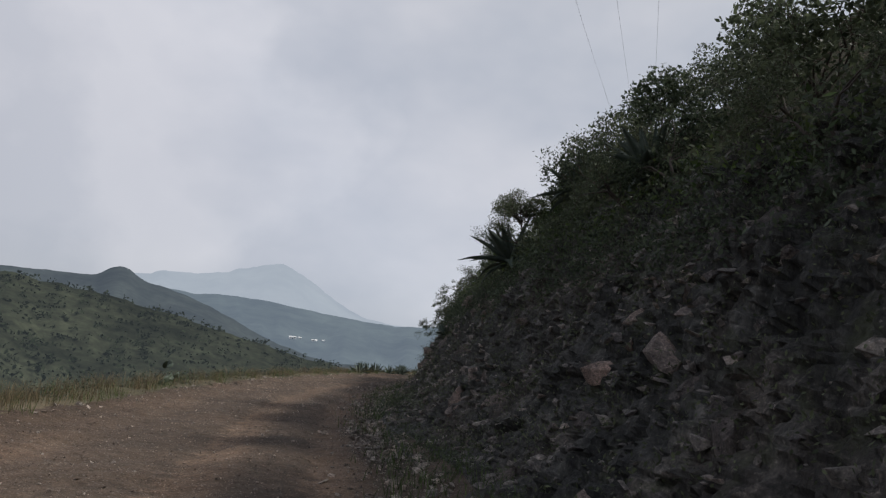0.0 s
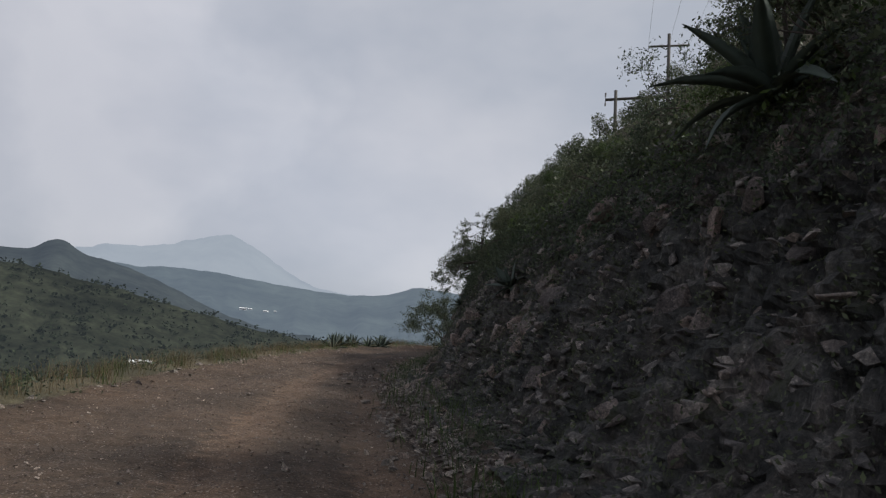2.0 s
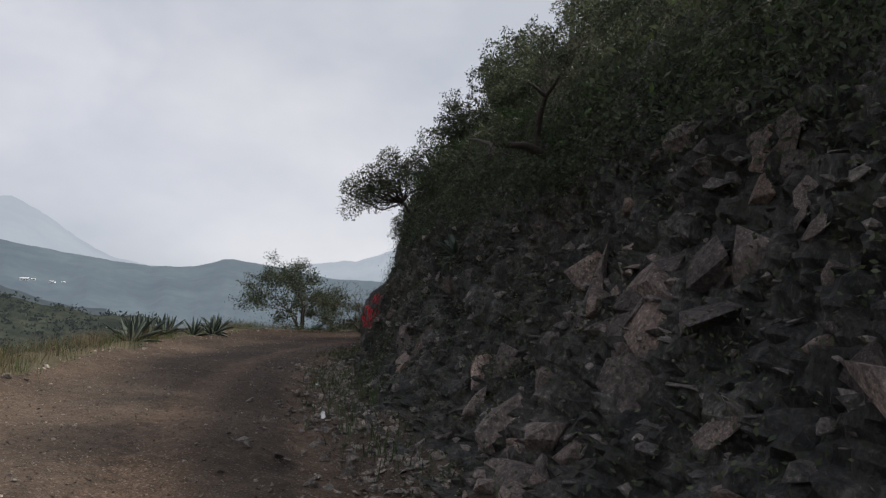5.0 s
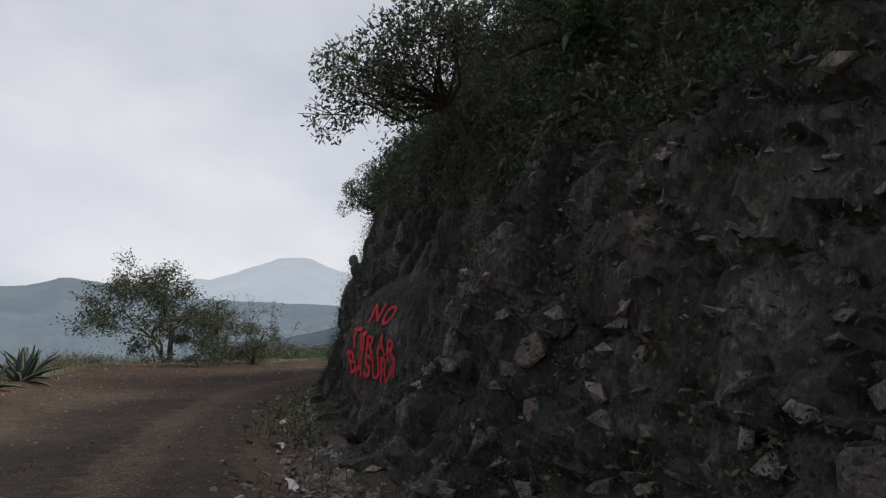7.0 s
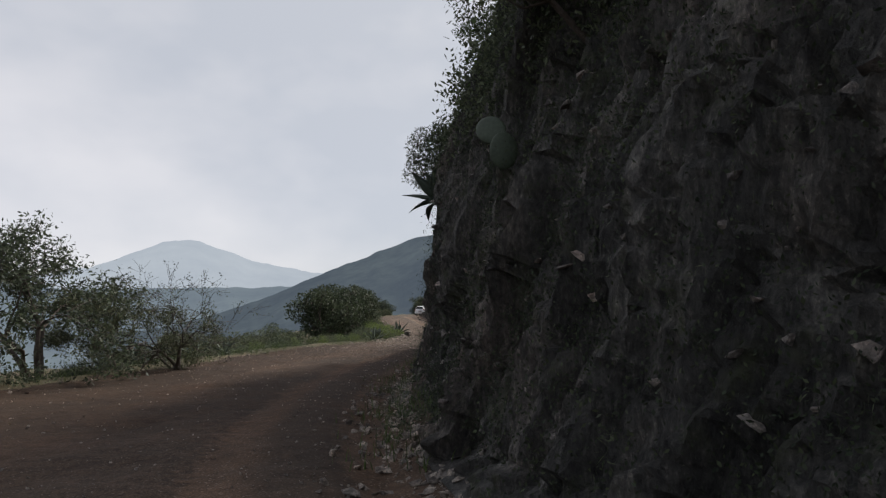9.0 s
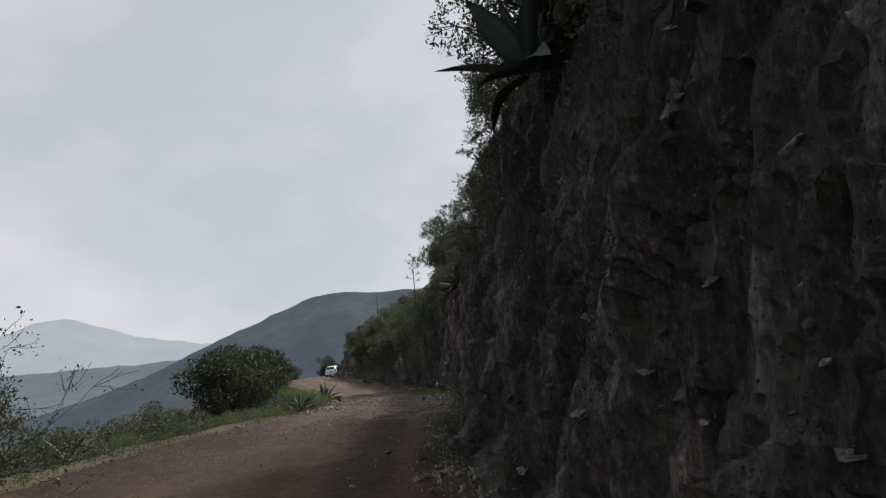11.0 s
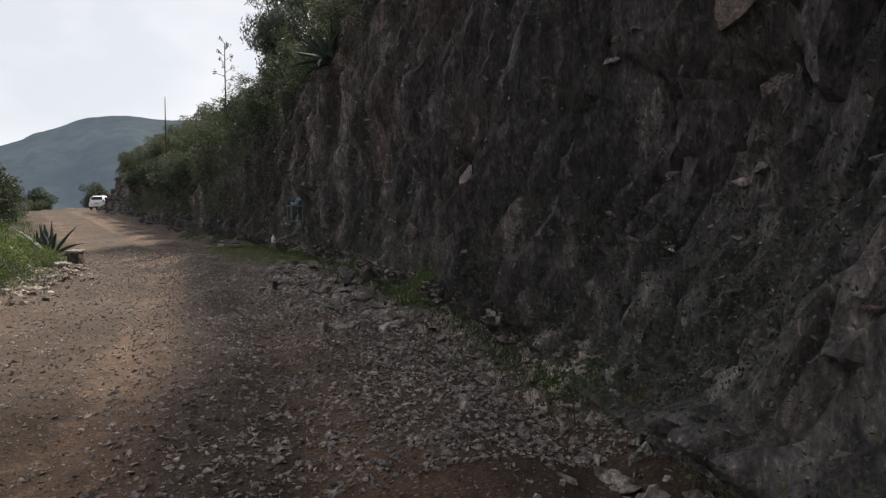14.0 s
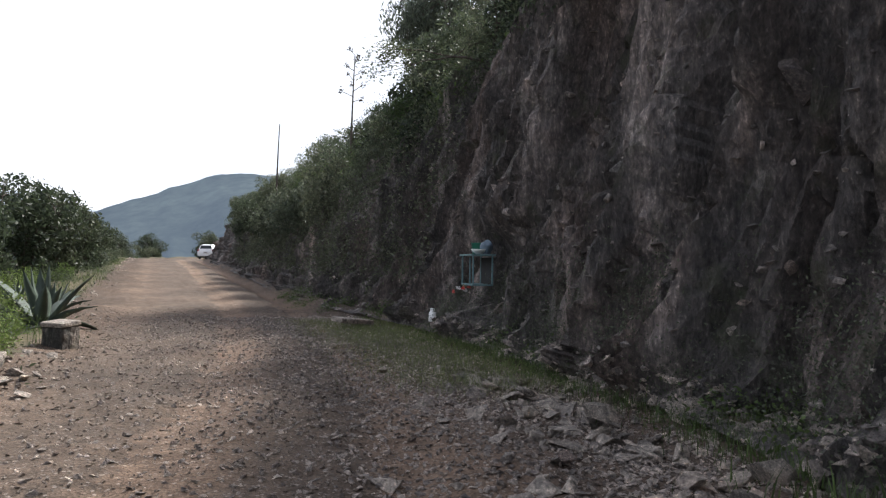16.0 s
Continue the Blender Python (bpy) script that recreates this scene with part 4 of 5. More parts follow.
# ---- the two leafless-looking shrubs on the outer bend ----
BIG = make_shrub("spreading_shrub", 401, 4.2, 1.15, M_LEAF_D, "wide many-stemmed grey-green shrub with sparse leaves at the road edge", per=7, leaf=0.105, scatter=0.11, levels=5, splits=3, stems=4, thick=0.021)
put(BIG, Vector((3.2, 73.2, -0.1)), 40, 1.25, 0.95)
put(BIG, Vector((5.4, 73.9, -0.2)), 150, 0.72, 0.95)
BARE = make_shrub("bare_shrub", 402, 2.9, 1.25, M_LEAF_D, "half-bare dark-stemmed shrub with few leaves at the road edge", per=4, leaf=0.05, scatter=0.05, levels=5, splits=3, stems=4, thick=0.020, keep=0.35)
put(BARE, Vector((7.0, 73.5, -0.1)), 10, 1.3, 1.0)

# ---- the tree that hangs over the road, and those beside it ----
OVER = make_shrub("overhanging_tree", 411, 4.2, 1.5, M_LEAF, "dark fine-leaved tree leaning out over the road from the cut", "tree", per=10, leaf=0.085, scatter=0.055, levels=5, splits=3, stems=2, thick=0.03)
SPREAD = make_crowned("spreading_tree", 412, 2.6, 1.3, M_LEAF, "dark fine-leaved thorn tree spreading out over the road from the cut", lobes=24, per=330, leaf=0.066, narrow=0.42, low=0.30, thick=0.022, lobe=(0.20, 0.34), twigs=9)
put(SPREAD, at(61.5, 3.1, 3.75), 60, 1.05, 0.95, towards_road(61.5, 42))
put(SPREAD, at(32.6, 5.2, 4.9), 10, 0.62, 1.0, towards_road(32, 12))
put(SPREAD, at(70.0, 2.75, 4.0), 200, 0.72, 1.0, towards_road(70, 35))
put(SPREAD, at(80.9, 2.9, 4.2), 110, 0.85, 1.0, towards_road(81, 40))
for q, d, z, size, turn in ((94.0, 4.3, 6.0, 0.7, 40), (97.0, 4.6, 6.2, 0.85, 130), (100.0, 4.8, 6.4, 0.95, 250), (103.0, 5.0, 6.4, 0.9, 10)):
    put(SPREAD, at(q, d, z), turn, size, 1.0, towards_road(q, 14))
put(SPREAD, at(86.8, 3.5, 5.6), 300, 0.62, 1.0, towards_road(87, 40))
put(OVER, at(60.8, 4.4, 5.2), 190, 0.85, 1.0, towards_road(61, 25))
put(OVER, at(66.5, 4.7, 6.2), 280, 0.5, 1.0, towards_road(66.5, 8))
put(OVER, at(97.6, 3.5, 5.7), 75, 0.5, 1.0, towards_road(97.6, 32))
put(OVER, at(101.0, 3.8, 5.8), 330, 0.68, 1.0, towards_road(101, 26))
put(OVER, at(93.5, 3.6, 5.9), 150, 0.42, 1.0, towards_road(93.5, 28))
put(OVER, at(51.0, 3.7, 3.9), 120, 0.64, 0.9, towards_road(51, 36))
put(OVER, at(46.5, 4.4, 3.9), 200, 0.5, 0.9, towards_road(46, 34))
put(OVER, at(88.4, 3.5, 5.3), 20, 0.46, 1.0, towards_road(88, 52))
put(OVER, at(84.0, 3.3, 5.6), 110, 0.6, 1.0, towards_road(84, 34))

FRESH = make_crowned("leafy_bush", 433, 3.0, 1.9, M_LEAF_G, "broad grey-green bush overhanging the road from the cut", "bush", lobes=16, per=420, leaf=0.13, low=0.05, thick=0.018)
# ---- trees past the shrine and across the road ----
GUM = make_crowned("gum_tree", 421, 6.4, 2.6, M_GUM, "tall tree with pale hanging narrow leaves above the cut", lobes=24, per=620, leaf=0.20, narrow=0.22, low=0.30, hang=0.8, thick=0.02, lobe=(0.22, 0.34), twigs=8)
put(GUM, at(124.6, 6.5, 5.0), 30, 1.12)
ROUND = make_crowned("round_bush", 431, 3.4, 1.75, M_LEAF_T, "dense dark rounded bush on top of the cut", "bush", lobes=18, per=430, leaf=0.14, low=0.08, thick=0.02)
put(ROUND, at(121.0, 5.2, 3.7), 0, 1.15, 1.15)
put(ROUND, at(119.0, 4.1, 3.0), 210, 0.85, 1.0)
put(ROUND, at(101.5, 4.6, 6.3), 300, 0.8, 1.0)
put(ROUND, at(95.5, 4.3, 6.2), 240, 0.7, 1.0)
put(ROUND, at(117.5, 5.9, 5.2), 60, 0.7, 1.0)
put(ROUND, at(99.6, 4.7, 6.3), 190, 0.75, 1.0)
put(ROUND, at(115.3, 5.2, 5.0), 80, 0.7, 1.0)
put(ROUND, at(105.0, 4.5, 5.8), 15, 0.55, 1.0)
put(ROUND, at(108.6, 4.4, 5.8), 130, 0.55, 1.0)
put(ROUND, at(112.6, 4.3, 5.0), 250, 0.6, 1.0)
put(ROUND, at(128.0, 5.4, 3.4), 220, 1.0, 0.9)
put(ROUND, at(134.0, 7.0, 4.6), 300, 1.15, 0.95)
put(ROUND, at(130.5, 6.4, 4.6), 340, 1.0, 0.95)
put(ROUND, at(141.0, 9.0, 4.6), 20, 1.3, 0.95)
for q, d, z, size, turn in ((122, 3.5, 2.2, 0.72, 20), (126, 3.3, 2.0, 0.8, 90), (130, 2.9, 1.8, 0.76, 200), (134, 2.7, 1.6, 0.8, 300), (138, 3.1, 1.8, 0.76, 45), (143, 2.9, 1.6, 0.76, 145), (150, 2.9, 1.6, 0.76, 245)):
    put(FRESH if turn % 2 == 0 else ROUND, at(q, d + 0.2, z - 0.25), turn, size * 1.12, 1.05, towards_road(q, 10))
TREE = make_crowned("verge_tree", 441, 5.4, 2.7, M_LEAF_T, "dense dark green tree below the road's outer edge", lobes=22, per=360, leaf=0.19, low=0.12, thick=0.03, lobe=(0.26, 0.40))
for q, d, z, size, turn in ((118.5, -9.4, -1.9, 1.08, 260), (123.5, -8.6, -1.7, 1.08, 310), (129, -8.4, -1.6, 1.05, 25), (134.5, -8.2, -1.4, 1.05, 115), (138.5, -7.6, -1.2, 1.0, 70), (143, -7.4, -1.1, 0.95, 200), (148, -7.2, -1.0, 0.9, 280), (153, -7.2, -1.2, 0.85, 60), (158, -7.2, -1.3, 0.8, 150), (163, -7.4, -1.4, 0.74, 100), (172, -7.2, -1.3, 0.74, 170), (182, -7.0, -1.2, 0.74, 240), (192, -6.5, -0.8, 0.8, 170), (204, -5.0, -0.6, 1.0, 240), (215, -2.0, -0.6, 1.2, 20), (112, -11.5, -2.6, 0.62, 150), (106, -12.5, -3.2, 0.6, 80)):
    put(TREE, at(q, d, z), turn, size)
for q in np.arange(146.0, 184.0, 3.2):
    put(SMALL[rng.integers(3)], at(q, -6.0 + rng.uniform(-0.3, 0.3), -0.2), rng.uniform(0, 360), rng.uniform(0.7, 1.0), 0.9)
GREEN_BUSH = make_crowned("green_bush", 451, 1.7, 1.15, M_BUSH, "bright green leafy bush at the road's outer edge", "bush", lobes=13, per=170, leaf=0.085, low=0.03, thick=0.012)
for q, d, size, turn in ((94, -7.2, 0.4, 0), (96, -6.4, 0.45, 40), (98, -5.5, 0.45, 80), (100, -4.9, 0.45, 120), (102, -4.5, 0.45, 160), (104, -4.3, 0.45, 0), (106.2, -4.1, 0.5, 60), (108.2, -4.0, 0.6, 100), (109.8, -4.2, 0.6, 140), (111.4, -4.3, 0.62, 170), (113.0, -4.6, 0.65, 230), (113.6, -3.95, 0.42, 310), (112.6, -3.8, 0.42, 200), (111.6, -3.75, 0.42, 90), (110.6, -3.65, 0.4, 15), (114.8, -4.9, 0.6, 30), (116.6, -5.2, 0.65, 200), (118.5, -5.6, 0.65, 290), (121, -6.0, 0.6, 10), (124, -6.2, 0.6, 70), (127, -6.4, 0.6, 100), (133, -6.4, 0.6, 40)):
    put(GREEN_BUSH, at(q, d, -0.15), turn, size * 1.15, 0.85)
for q, d, size, turn in ((100.4, 2.9, 0.36, 140), (101.3, 2.9, 0.26, 80)):
    put(GREEN_BUSH, at(q, d, 0.0), turn, size, 0.9)


# ---- agaves ----
def agave_leaf(length, width, curl, seed):
    """A thick, channelled blade with a spine at its tip, bending outwards."""
    rng = np.random.default_rng(seed)
    n = 9
    rows = []
    for i in range(n):
        t = i / (n - 1)
        w = width * (0.55 + 0.75 * math.sin(min(1.0, t * 1.5 + 0.1) * math.pi * 0.5)) * (1 - t ** 2.2) * 0.62 + 0.003
        y = length * (t - curl * 0.10 * t * t)
        z = length * (-0.30 * curl * t * t) + rng.normal(0, 0.004)
        thick = 0.045 * (1 - t) + 0.004
        rows.append([(-w, y, z + w * 0.45), (0, y, z), (w, y, z + w * 0.45), (0, y, z - thick)])
    v = [p for r in rows for p in r]
    f = []
    for i in range(n - 1):
        for j in range(4):
            k = (j + 1) % 4
            f.append((i * 4 + j, i * 4 + k, i * 4 + 4 + k, i * 4 + 4 + j))
    f += [(0, 1, 2, 3), ((n - 1) * 4 + 3, (n - 1) * 4 + 2, (n - 1) * 4 + 1, (n - 1) * 4)]
    return mesh_of("agave_leaf", v, f, M_AGAVE, True)


LEAVES = [agave_leaf(0.95, 0.14, c, 500 + i) for i, c in enumerate((-0.3, 0.2, 0.8, 1.5))]


def make_agave(seed, count, label, wide=1.0):
    rng = np.random.default_rng(seed)
    ob = empty("agave", Matrix(), label, "agave")
    for i in range(count):
        t = i / (count - 1)
        tilt = 12 + 72 * t ** 0.8 + rng.normal(0, 5)            # from upright heart to lying outer leaves
        m = pose(0, 0, 0.02, 0, 0, i * 137.5 + rng.normal(0, 8)) @ pose(0, 0.04 + 0.08 * t, 0.10 * (1 - t), 90 - tilt, 0, 0)
        size = (0.75 + 0.35 * math.sin(t * 3.0)) * rng.uniform(0.85, 1.1)
        leaf = part("leaf", LEAVES[int(min(3, t * 4))], ob, matrix=m @ Matrix.Diagonal((size * wide, size, size, 1)))
    return ob


AG_A = make_agave(1, 22, "grey-green agave with thick pointed leaves")
AG_C = make_agave(3, 12, "dark agave with few broad leaves rooted in the rock", 1.7)
AG_B = make_agave(2, 15, "agave with long upright pointed leaves")
for q, d, z, size, turn, tip in ((32.3, 4.9, 4.2, 1.25, 0, 25), (29.5, 6.0, 5.6, 1.1, 80, 20), (25.0, 5.9, 5.0, 1.1, 40, 20), (59.0, 3.6, 4.6, 0.9, 150, 30), (110.6, 3.6, 5.1, 1.1, 60, 25)):
    put(AG_A, at(q, d, z), turn, size, 1.0, towards_road(q, tip))
for q, d, z, size, turn, tip in ((52.6, 3.0, 2.35, 0.42, 130, 45), (53.7, 3.2, 2.6, 0.30, 30, 45), (80.6, 2.15, 4.05, 0.9, 200, 35), (41.0, 3.7, 2.4, 0.6, 90, 40)):
    put(AG_C, at(q, d, z), turn, size, 1.0, towards_road(q, tip))
for q, d, size, turn in ((62.6, -4.8, 0.95, 0), (63.6, -5.1, 1.0, 50), (64.9, -5.3, 1.0, 120), (66.6, -5.6, 0.95, 200), (67.6, -5.9, 0.9, 260), (68.6, -5.4, 0.85, 310), (70.4, -5.6, 0.9, 30), (71.4, -6.0, 0.95, 95), (72.5, -6.7, 0.9, 150), (87.0, -8.6, 0.9, 20), (88.6, -8.3, 1.0, 100), (90.2, -7.9, 0.9, 170), (92.0, -7.6, 0.8, 230), (103.6, -3.9, 0.8, 10), (104.8, -4.1, 0.9, 90), (106.0, -4.0, 0.8, 150), (107.2, -4.4, 0.7, 20), (114.7, -3.75, 1.15, 60), (117.6, -4.2, 0.8, 200), (119.5, -5.2, 0.7, 140)):
    put(AG_B, at(q, d, 0.02), turn, size)


def flower_stalk(place, height, label, heads=True):
    ob = empty("agave_stalk", Matrix.Translation(place), label, "agave stalk")
    v, f = [], []
    lean = 0.03 * height
    pts = [np.array((lean * t * t, 0, height * t)) for t in np.linspace(0, 1, 8)]
    part("stalk", mesh_of("stalk", *chain(pts, [0.07 * (1 - 0.10 * i) for i in range(8)]), M_BARK, True), ob)
    if heads:
        rng = np.random.default_rng(9)
        for i in range(10):
            t = 0.66 + 0.34 * i / 9
            p = np.array((lean * t * t, 0, height * t))
            a = i * 2.4
            reach = 0.45 * (1.15 - t) * 2.0 + 0.14
            q = p + np.array((math.cos(a) * reach, math.sin(a) * reach, 0.22))
            v, f = [], []
            tube(v, f, p, q, 0.018, 0.012, 4)
            bpts, bf = leaf_quads(rng, [q], 16, 0.13, 0.07, 0.5)
            k = len(v)
            v = [list(x) for x in v] + bpts.tolist()
            f = [list(x) for x in f] + (bf + k).tolist()
            part("flower_head", mesh_of("flower_head", v, f, M_BARK), ob)
    return ob


flower_stalk(Vector((46.3, 103.7, 4.2)), 6.15, "tall dead agave flower stalk with branching heads")
flower_stalk(Vector((47.1, 109.5, 3.0)), 5.0, "thin bare dead agave stalk", heads=False)


# ---- scrub on the slope across the gully ----
sp = np.array([v.co[:] for v in slope.data.vertices])
sp = sp[(sp[:, 2] > -38)]
sr = np.random.default_rng(61)
pick = sp[sr.integers(0, len(sp), 5200)] + sr.normal(0, 1.0, (5200, 3)) * np.array((2.5, 2.5, 0.4))
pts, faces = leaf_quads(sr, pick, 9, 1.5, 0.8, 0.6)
# the scrub's material has the slope's haze glow mixed in too
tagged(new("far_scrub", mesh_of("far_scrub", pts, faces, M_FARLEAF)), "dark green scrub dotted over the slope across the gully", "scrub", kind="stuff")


# ---- prickly pears ----
def make_pear(seed, pads, label):
    r = np.random.default_rng(seed)
    ob = empty("prickly_pear", Matrix(), label, "cactus")
    bm = bmesh.new()
    bmesh.ops.create_uvsphere(bm, u_segments=12, v_segments=8, radius=0.5, matrix=Matrix.Translation((0, 0, 0.46)) @ Matrix.Diagonal((0.72, 0.16, 0.95, 1)))
    me = bm_mesh("pad", bm, M_CACTUS, True)
    spots = [(Matrix(), 0)]
    for i in range(pads):
        m, level = spots[r.integers(0, len(spots))] if i else spots[0]
        size = 0.9 ** level
        k = m @ pose(0, 0, 0.78, r.normal(0, 16), r.normal(0, 38), r.normal(0, 50)) if i else m
        part("pad", me, ob, matrix=k @ Matrix.Diagonal((0.36, 0.36, 0.36, 1)))
        spots.append((k @ Matrix.Translation((0, 0, -0.50)) if i else Matrix.Translation((0, 0, -0.5)), level + 1))
    return ob


PEAR = make_pear(4, 9, "prickly pear cactus with flat round pads")
put(PEAR, at(34.5, -4.5, 0.0), 20, 0.75)
PAIR = make_pear(8, 2, "small prickly pear with a few round pads on the rock")
put(PAIR, at(70.5, 1.97, 2.85), -35, 1.1)


# ---- stones ----
def stone_mesh(seed, flat=0.6, points=13, material=None):
    rng = np.random.default_rng(seed)
    p = rng.normal(0, 1, (points, 3))
    p /= np.linalg.norm(p, axis=1)[:, None]
    p *= np.array((0.5, 0.38, 0.5 * flat)) * rng.uniform(0.8, 1.0, (points, 1))
    bm = bmesh.new()
    for q in p:
        bm.verts.new(q)
    made = bmesh.ops.convex_hull(bm, input=bm.verts)
    bmesh.ops.delete(bm, geom=[v for v in made["geom_interior"] if isinstance(v, bmesh.types.BMVert)], context="VERTS")
    return bm_mesh("stone", bm, material or M_STONE)


STONES = [stone_mesh(600 + i, (0.32, 0.45, 0.6)[i % 3], 8) for i in range(9)]
STONE_V = [(np.array([v.co[:] for v in m.vertices]), [tuple(p.vertices) for p in m.polygons]) for m in STONES]


def stone_heap(name, label, category, count, spots, seed, small, large, material=None, power=2.0, tip=0.3):
    """Many loose stones in one mesh."""
    rng = np.random.default_rng(seed)
    size = small + (large - small) * rng.random(count) ** power
    place = spots(rng, size)
    kind = rng.integers(0, 9, count)
    a, b, c = rng.normal(0, tip, count), rng.normal(0, tip, count), rng.uniform(0, 6.3, count)
    one, nil = np.ones(count), np.zeros(count)
    rx = np.stack([one, nil, nil, nil, np.cos(a), -np.sin(a), nil, np.sin(a), np.cos(a)], -1).reshape(-1, 3, 3)
    ry = np.stack([np.cos(b), nil, np.sin(b), nil, one, nil, -np.sin(b), nil, np.cos(b)], -1).reshape(-1, 3, 3)
    rz = np.stack([np.cos(c), -np.sin(c), nil, np.sin(c), np.cos(c), nil, nil, nil, one], -1).reshape(-1, 3, 3)
    turn = rz @ ry @ rx
    v, f, k = [], [], 0
    for j in range(9):
        pts, faces = STONE_V[j]
        pick = np.where(kind == j)[0]
        world_pts = np.einsum("nij,pj->npi", turn[pick], pts) * size[pick, None, None] + place[pick, None]
        v.append(world_pts.reshape(-1, 3))
        f += (np.array(faces)[None] + (k + np.arange(len(pick)) * len(pts))[:, None, None]).reshape(-1, 3).tolist()
        k += len(pick) * len(pts)
    return tagged(new(name, mesh_of(name, np.concatenate(v), f, material or M_STONE)), label, category, kind="stuff")


def on_road(lo, hi, pick_d):
    def spot(rng, size):
        n = len(size)
        s = rng.uniform(lo, hi, n)
        d = pick_d(rng, s)
        return np.concatenate([to_xy(s, d), road_height(s, d)[:, None] + size[:, None] * 0.08], 1)
    return spot


def off_tracks(r, s):
    """Across the road, mostly outside the wheel tracks."""
    d = np.where(r.random(len(s)) < 0.5, r.uniform(-section(K_EDGE, s), section(K_TOE, s)), np.minimum(r.normal(1.1, 0.8, len(s)), section(K_TOE, s)))
    on = (np.abs(d + 0.95) < 0.33) | (np.abs(d - 0.55) < 0.3)
    return np.where(on & (r.random(len(s)) < 0.75), r.uniform(0.9, 1.6, len(s)), d)


stone_heap("gravel", "loose pale gravel scattered over the dirt road", "gravel", 16000, on_road(8, 100, off_tracks), 31, 0.015, 0.085, power=3)
stone_heap("gravel", "fine brown gravel trodden into the dirt road", "gravel", 26000, on_road(10, 58, lambda r, s: r.uniform(-section(K_EDGE, s), section(K_TOE, s))), 61, 0.012, 0.05, M_GRIT, power=2)
stone_heap("gravel", "fine brown grit between the wheel tracks", "gravel", 26000, on_road(88, 120, lambda r, s: r.uniform(-section(K_EDGE, s), section(K_TOE, s))), 62, 0.012, 0.055, M_GRIT, power=2)
stone_heap("gravel", "coarse grey gravel covering the road below the shrine", "gravel", 62000, on_road(95, 118, lambda r, s: np.where(r.random(len(s)) < 0.88, section(K_TOE, s) - abs(r.normal(0, 1.7, len(s))).clip(0, 5), r.uniform(-section(K_EDGE, s) + 0.2, section(K_TOE, s)))), 38, 0.018, 0.085, M_GRAVEL, power=2.2)
stone_heap("ditch_stones", "pale stones spilled from the rock onto the road", "stones", 1800, on_road(26, 62, lambda r, s: section(K_TOE, s) - abs(r.normal(0, 0.7, len(s))) + 0.3), 63, 0.04, 0.22, power=2.2)
stone_heap("ditch_stones", "broken stones lying in the ditch below the rock", "stones", 6500, on_road(8, 100, lambda r, s: section(K_TOE, s) - abs(r.normal(0, 0.45, len(s))) + 0.15), 32, 0.025, 0.24, power=2.8)
stone_heap("edge_stones", "stones along the outer edge of the road", "stones", 900, on_road(10, 170, lambda r, s: -section(K_EDGE, s) + abs(r.normal(0, 0.35, len(s)))), 33, 0.03, 0.22, power=2.5)
stone_heap("rubble", "rubble of broken rock fallen beside the road", "stones", 1500, on_road(99.0, 110, lambda r, s: section(K_TOE, s) - r.normal(0.35, 0.75, len(s))), 34, 0.05, 0.36, power=2.6)
stone_heap("rubble", "rubble bank below the agaves at the road edge", "stones", 500, on_road(102, 110, lambda r, s: -section(K_EDGE, s) + r.normal(0.1, 0.35, len(s))), 35, 0.05, 0.26, power=2.0)

# single blocks in the rock face: loose talus first, then the upright-jointed rock
rng = np.random.default_rng(77)
ROCKS = [stone_mesh(700 + i, (0.5, 0.7)[i % 2], 12, M_BLOCK) for i in range(8)]


def face_rock(s, v, size, parent):
    p, n = cut_point(s, v), cut_normal(s, v)
    rot = n.to_track_quat("Z", "Y").to_matrix().to_4x4() @ pose(0, 0, 0, rng.normal(0, 13), rng.normal(0, 13), rng.uniform(0, 360))
    m = Matrix.Translation(p - n * size * 0.05) @ rot @ Matrix.Diagonal((size, size * rng.uniform(0.8, 1.1), size * rng.uniform(0.6, 1.0), 1))
    return part("rock", ROCKS[rng.integers(8)], parent, matrix=m)


for i in range(299):
    if i < 24:
        face_rock(rng.uniform(34, 50), rng.uniform(0.04, 0.6), rng.uniform(0.6, 1.0), cliff)
    elif i < 210:
        face_rock(rng.choice((rng.uniform(16, 55), rng.uniform(30, 50))), rng.uniform(0.03, 0.85), 0.28 + 0.58 * rng.random() ** 1.7, cliff)
    else:
        face_rock(rng.choice((rng.uniform(56, 60.3), rng.uniform(64.6, 122), rng.uniform(92, 122))), rng.uniform(0.05, 0.6), 0.18 + 0.5 * rng.random() ** 2.2, cliff)


n = cut_normal(53.0, 0.3)
part("rock", stone_mesh(720, 0.28, 16, M_PINKROCK), cliff, "large pale pinkish pointed slab", Matrix.Translation(at(52.6, 2.58, 0.95)) @ n.to_track_quat("Z", "Y").to_matrix().to_4x4() @ pose(0, 0, 0, 0, 0, 6) @ Matrix.Diagonal((0.62, 1.6, 1.0, 1)))


def on_face(lo, hi, v0, v1):
    def spot(r, size):
        return cut_surface(r.uniform(lo, hi, len(size)), r.uniform(v0, v1, len(size)))
    return spot


stone_heap("talus", "angular broken stones on the rock slope", "stones", 4600, on_face(12, 60, 0.02, 0.98), 36, 0.07, 0.36, M_ROCK2)
stone_heap("talus", "loose stones lodged in the rock face", "stones", 1700, on_face(64.5, 124, 0.03, 0.8), 37, 0.05, 0.26, M_ROCK2)

stone_heap("talus", "small pale stones lodged in the rock face", "stones", 4200, on_face(90, 124, 0.02, 0.85), 39, 0.03, 0.15, M_ROCK2)

stone_heap("talus", "broken stones heaped against the foot of the rock", "stones", 1500, on_face(96, 113, 0.0, 0.10), 46, 0.04, 0.22, M_GRAVEL)

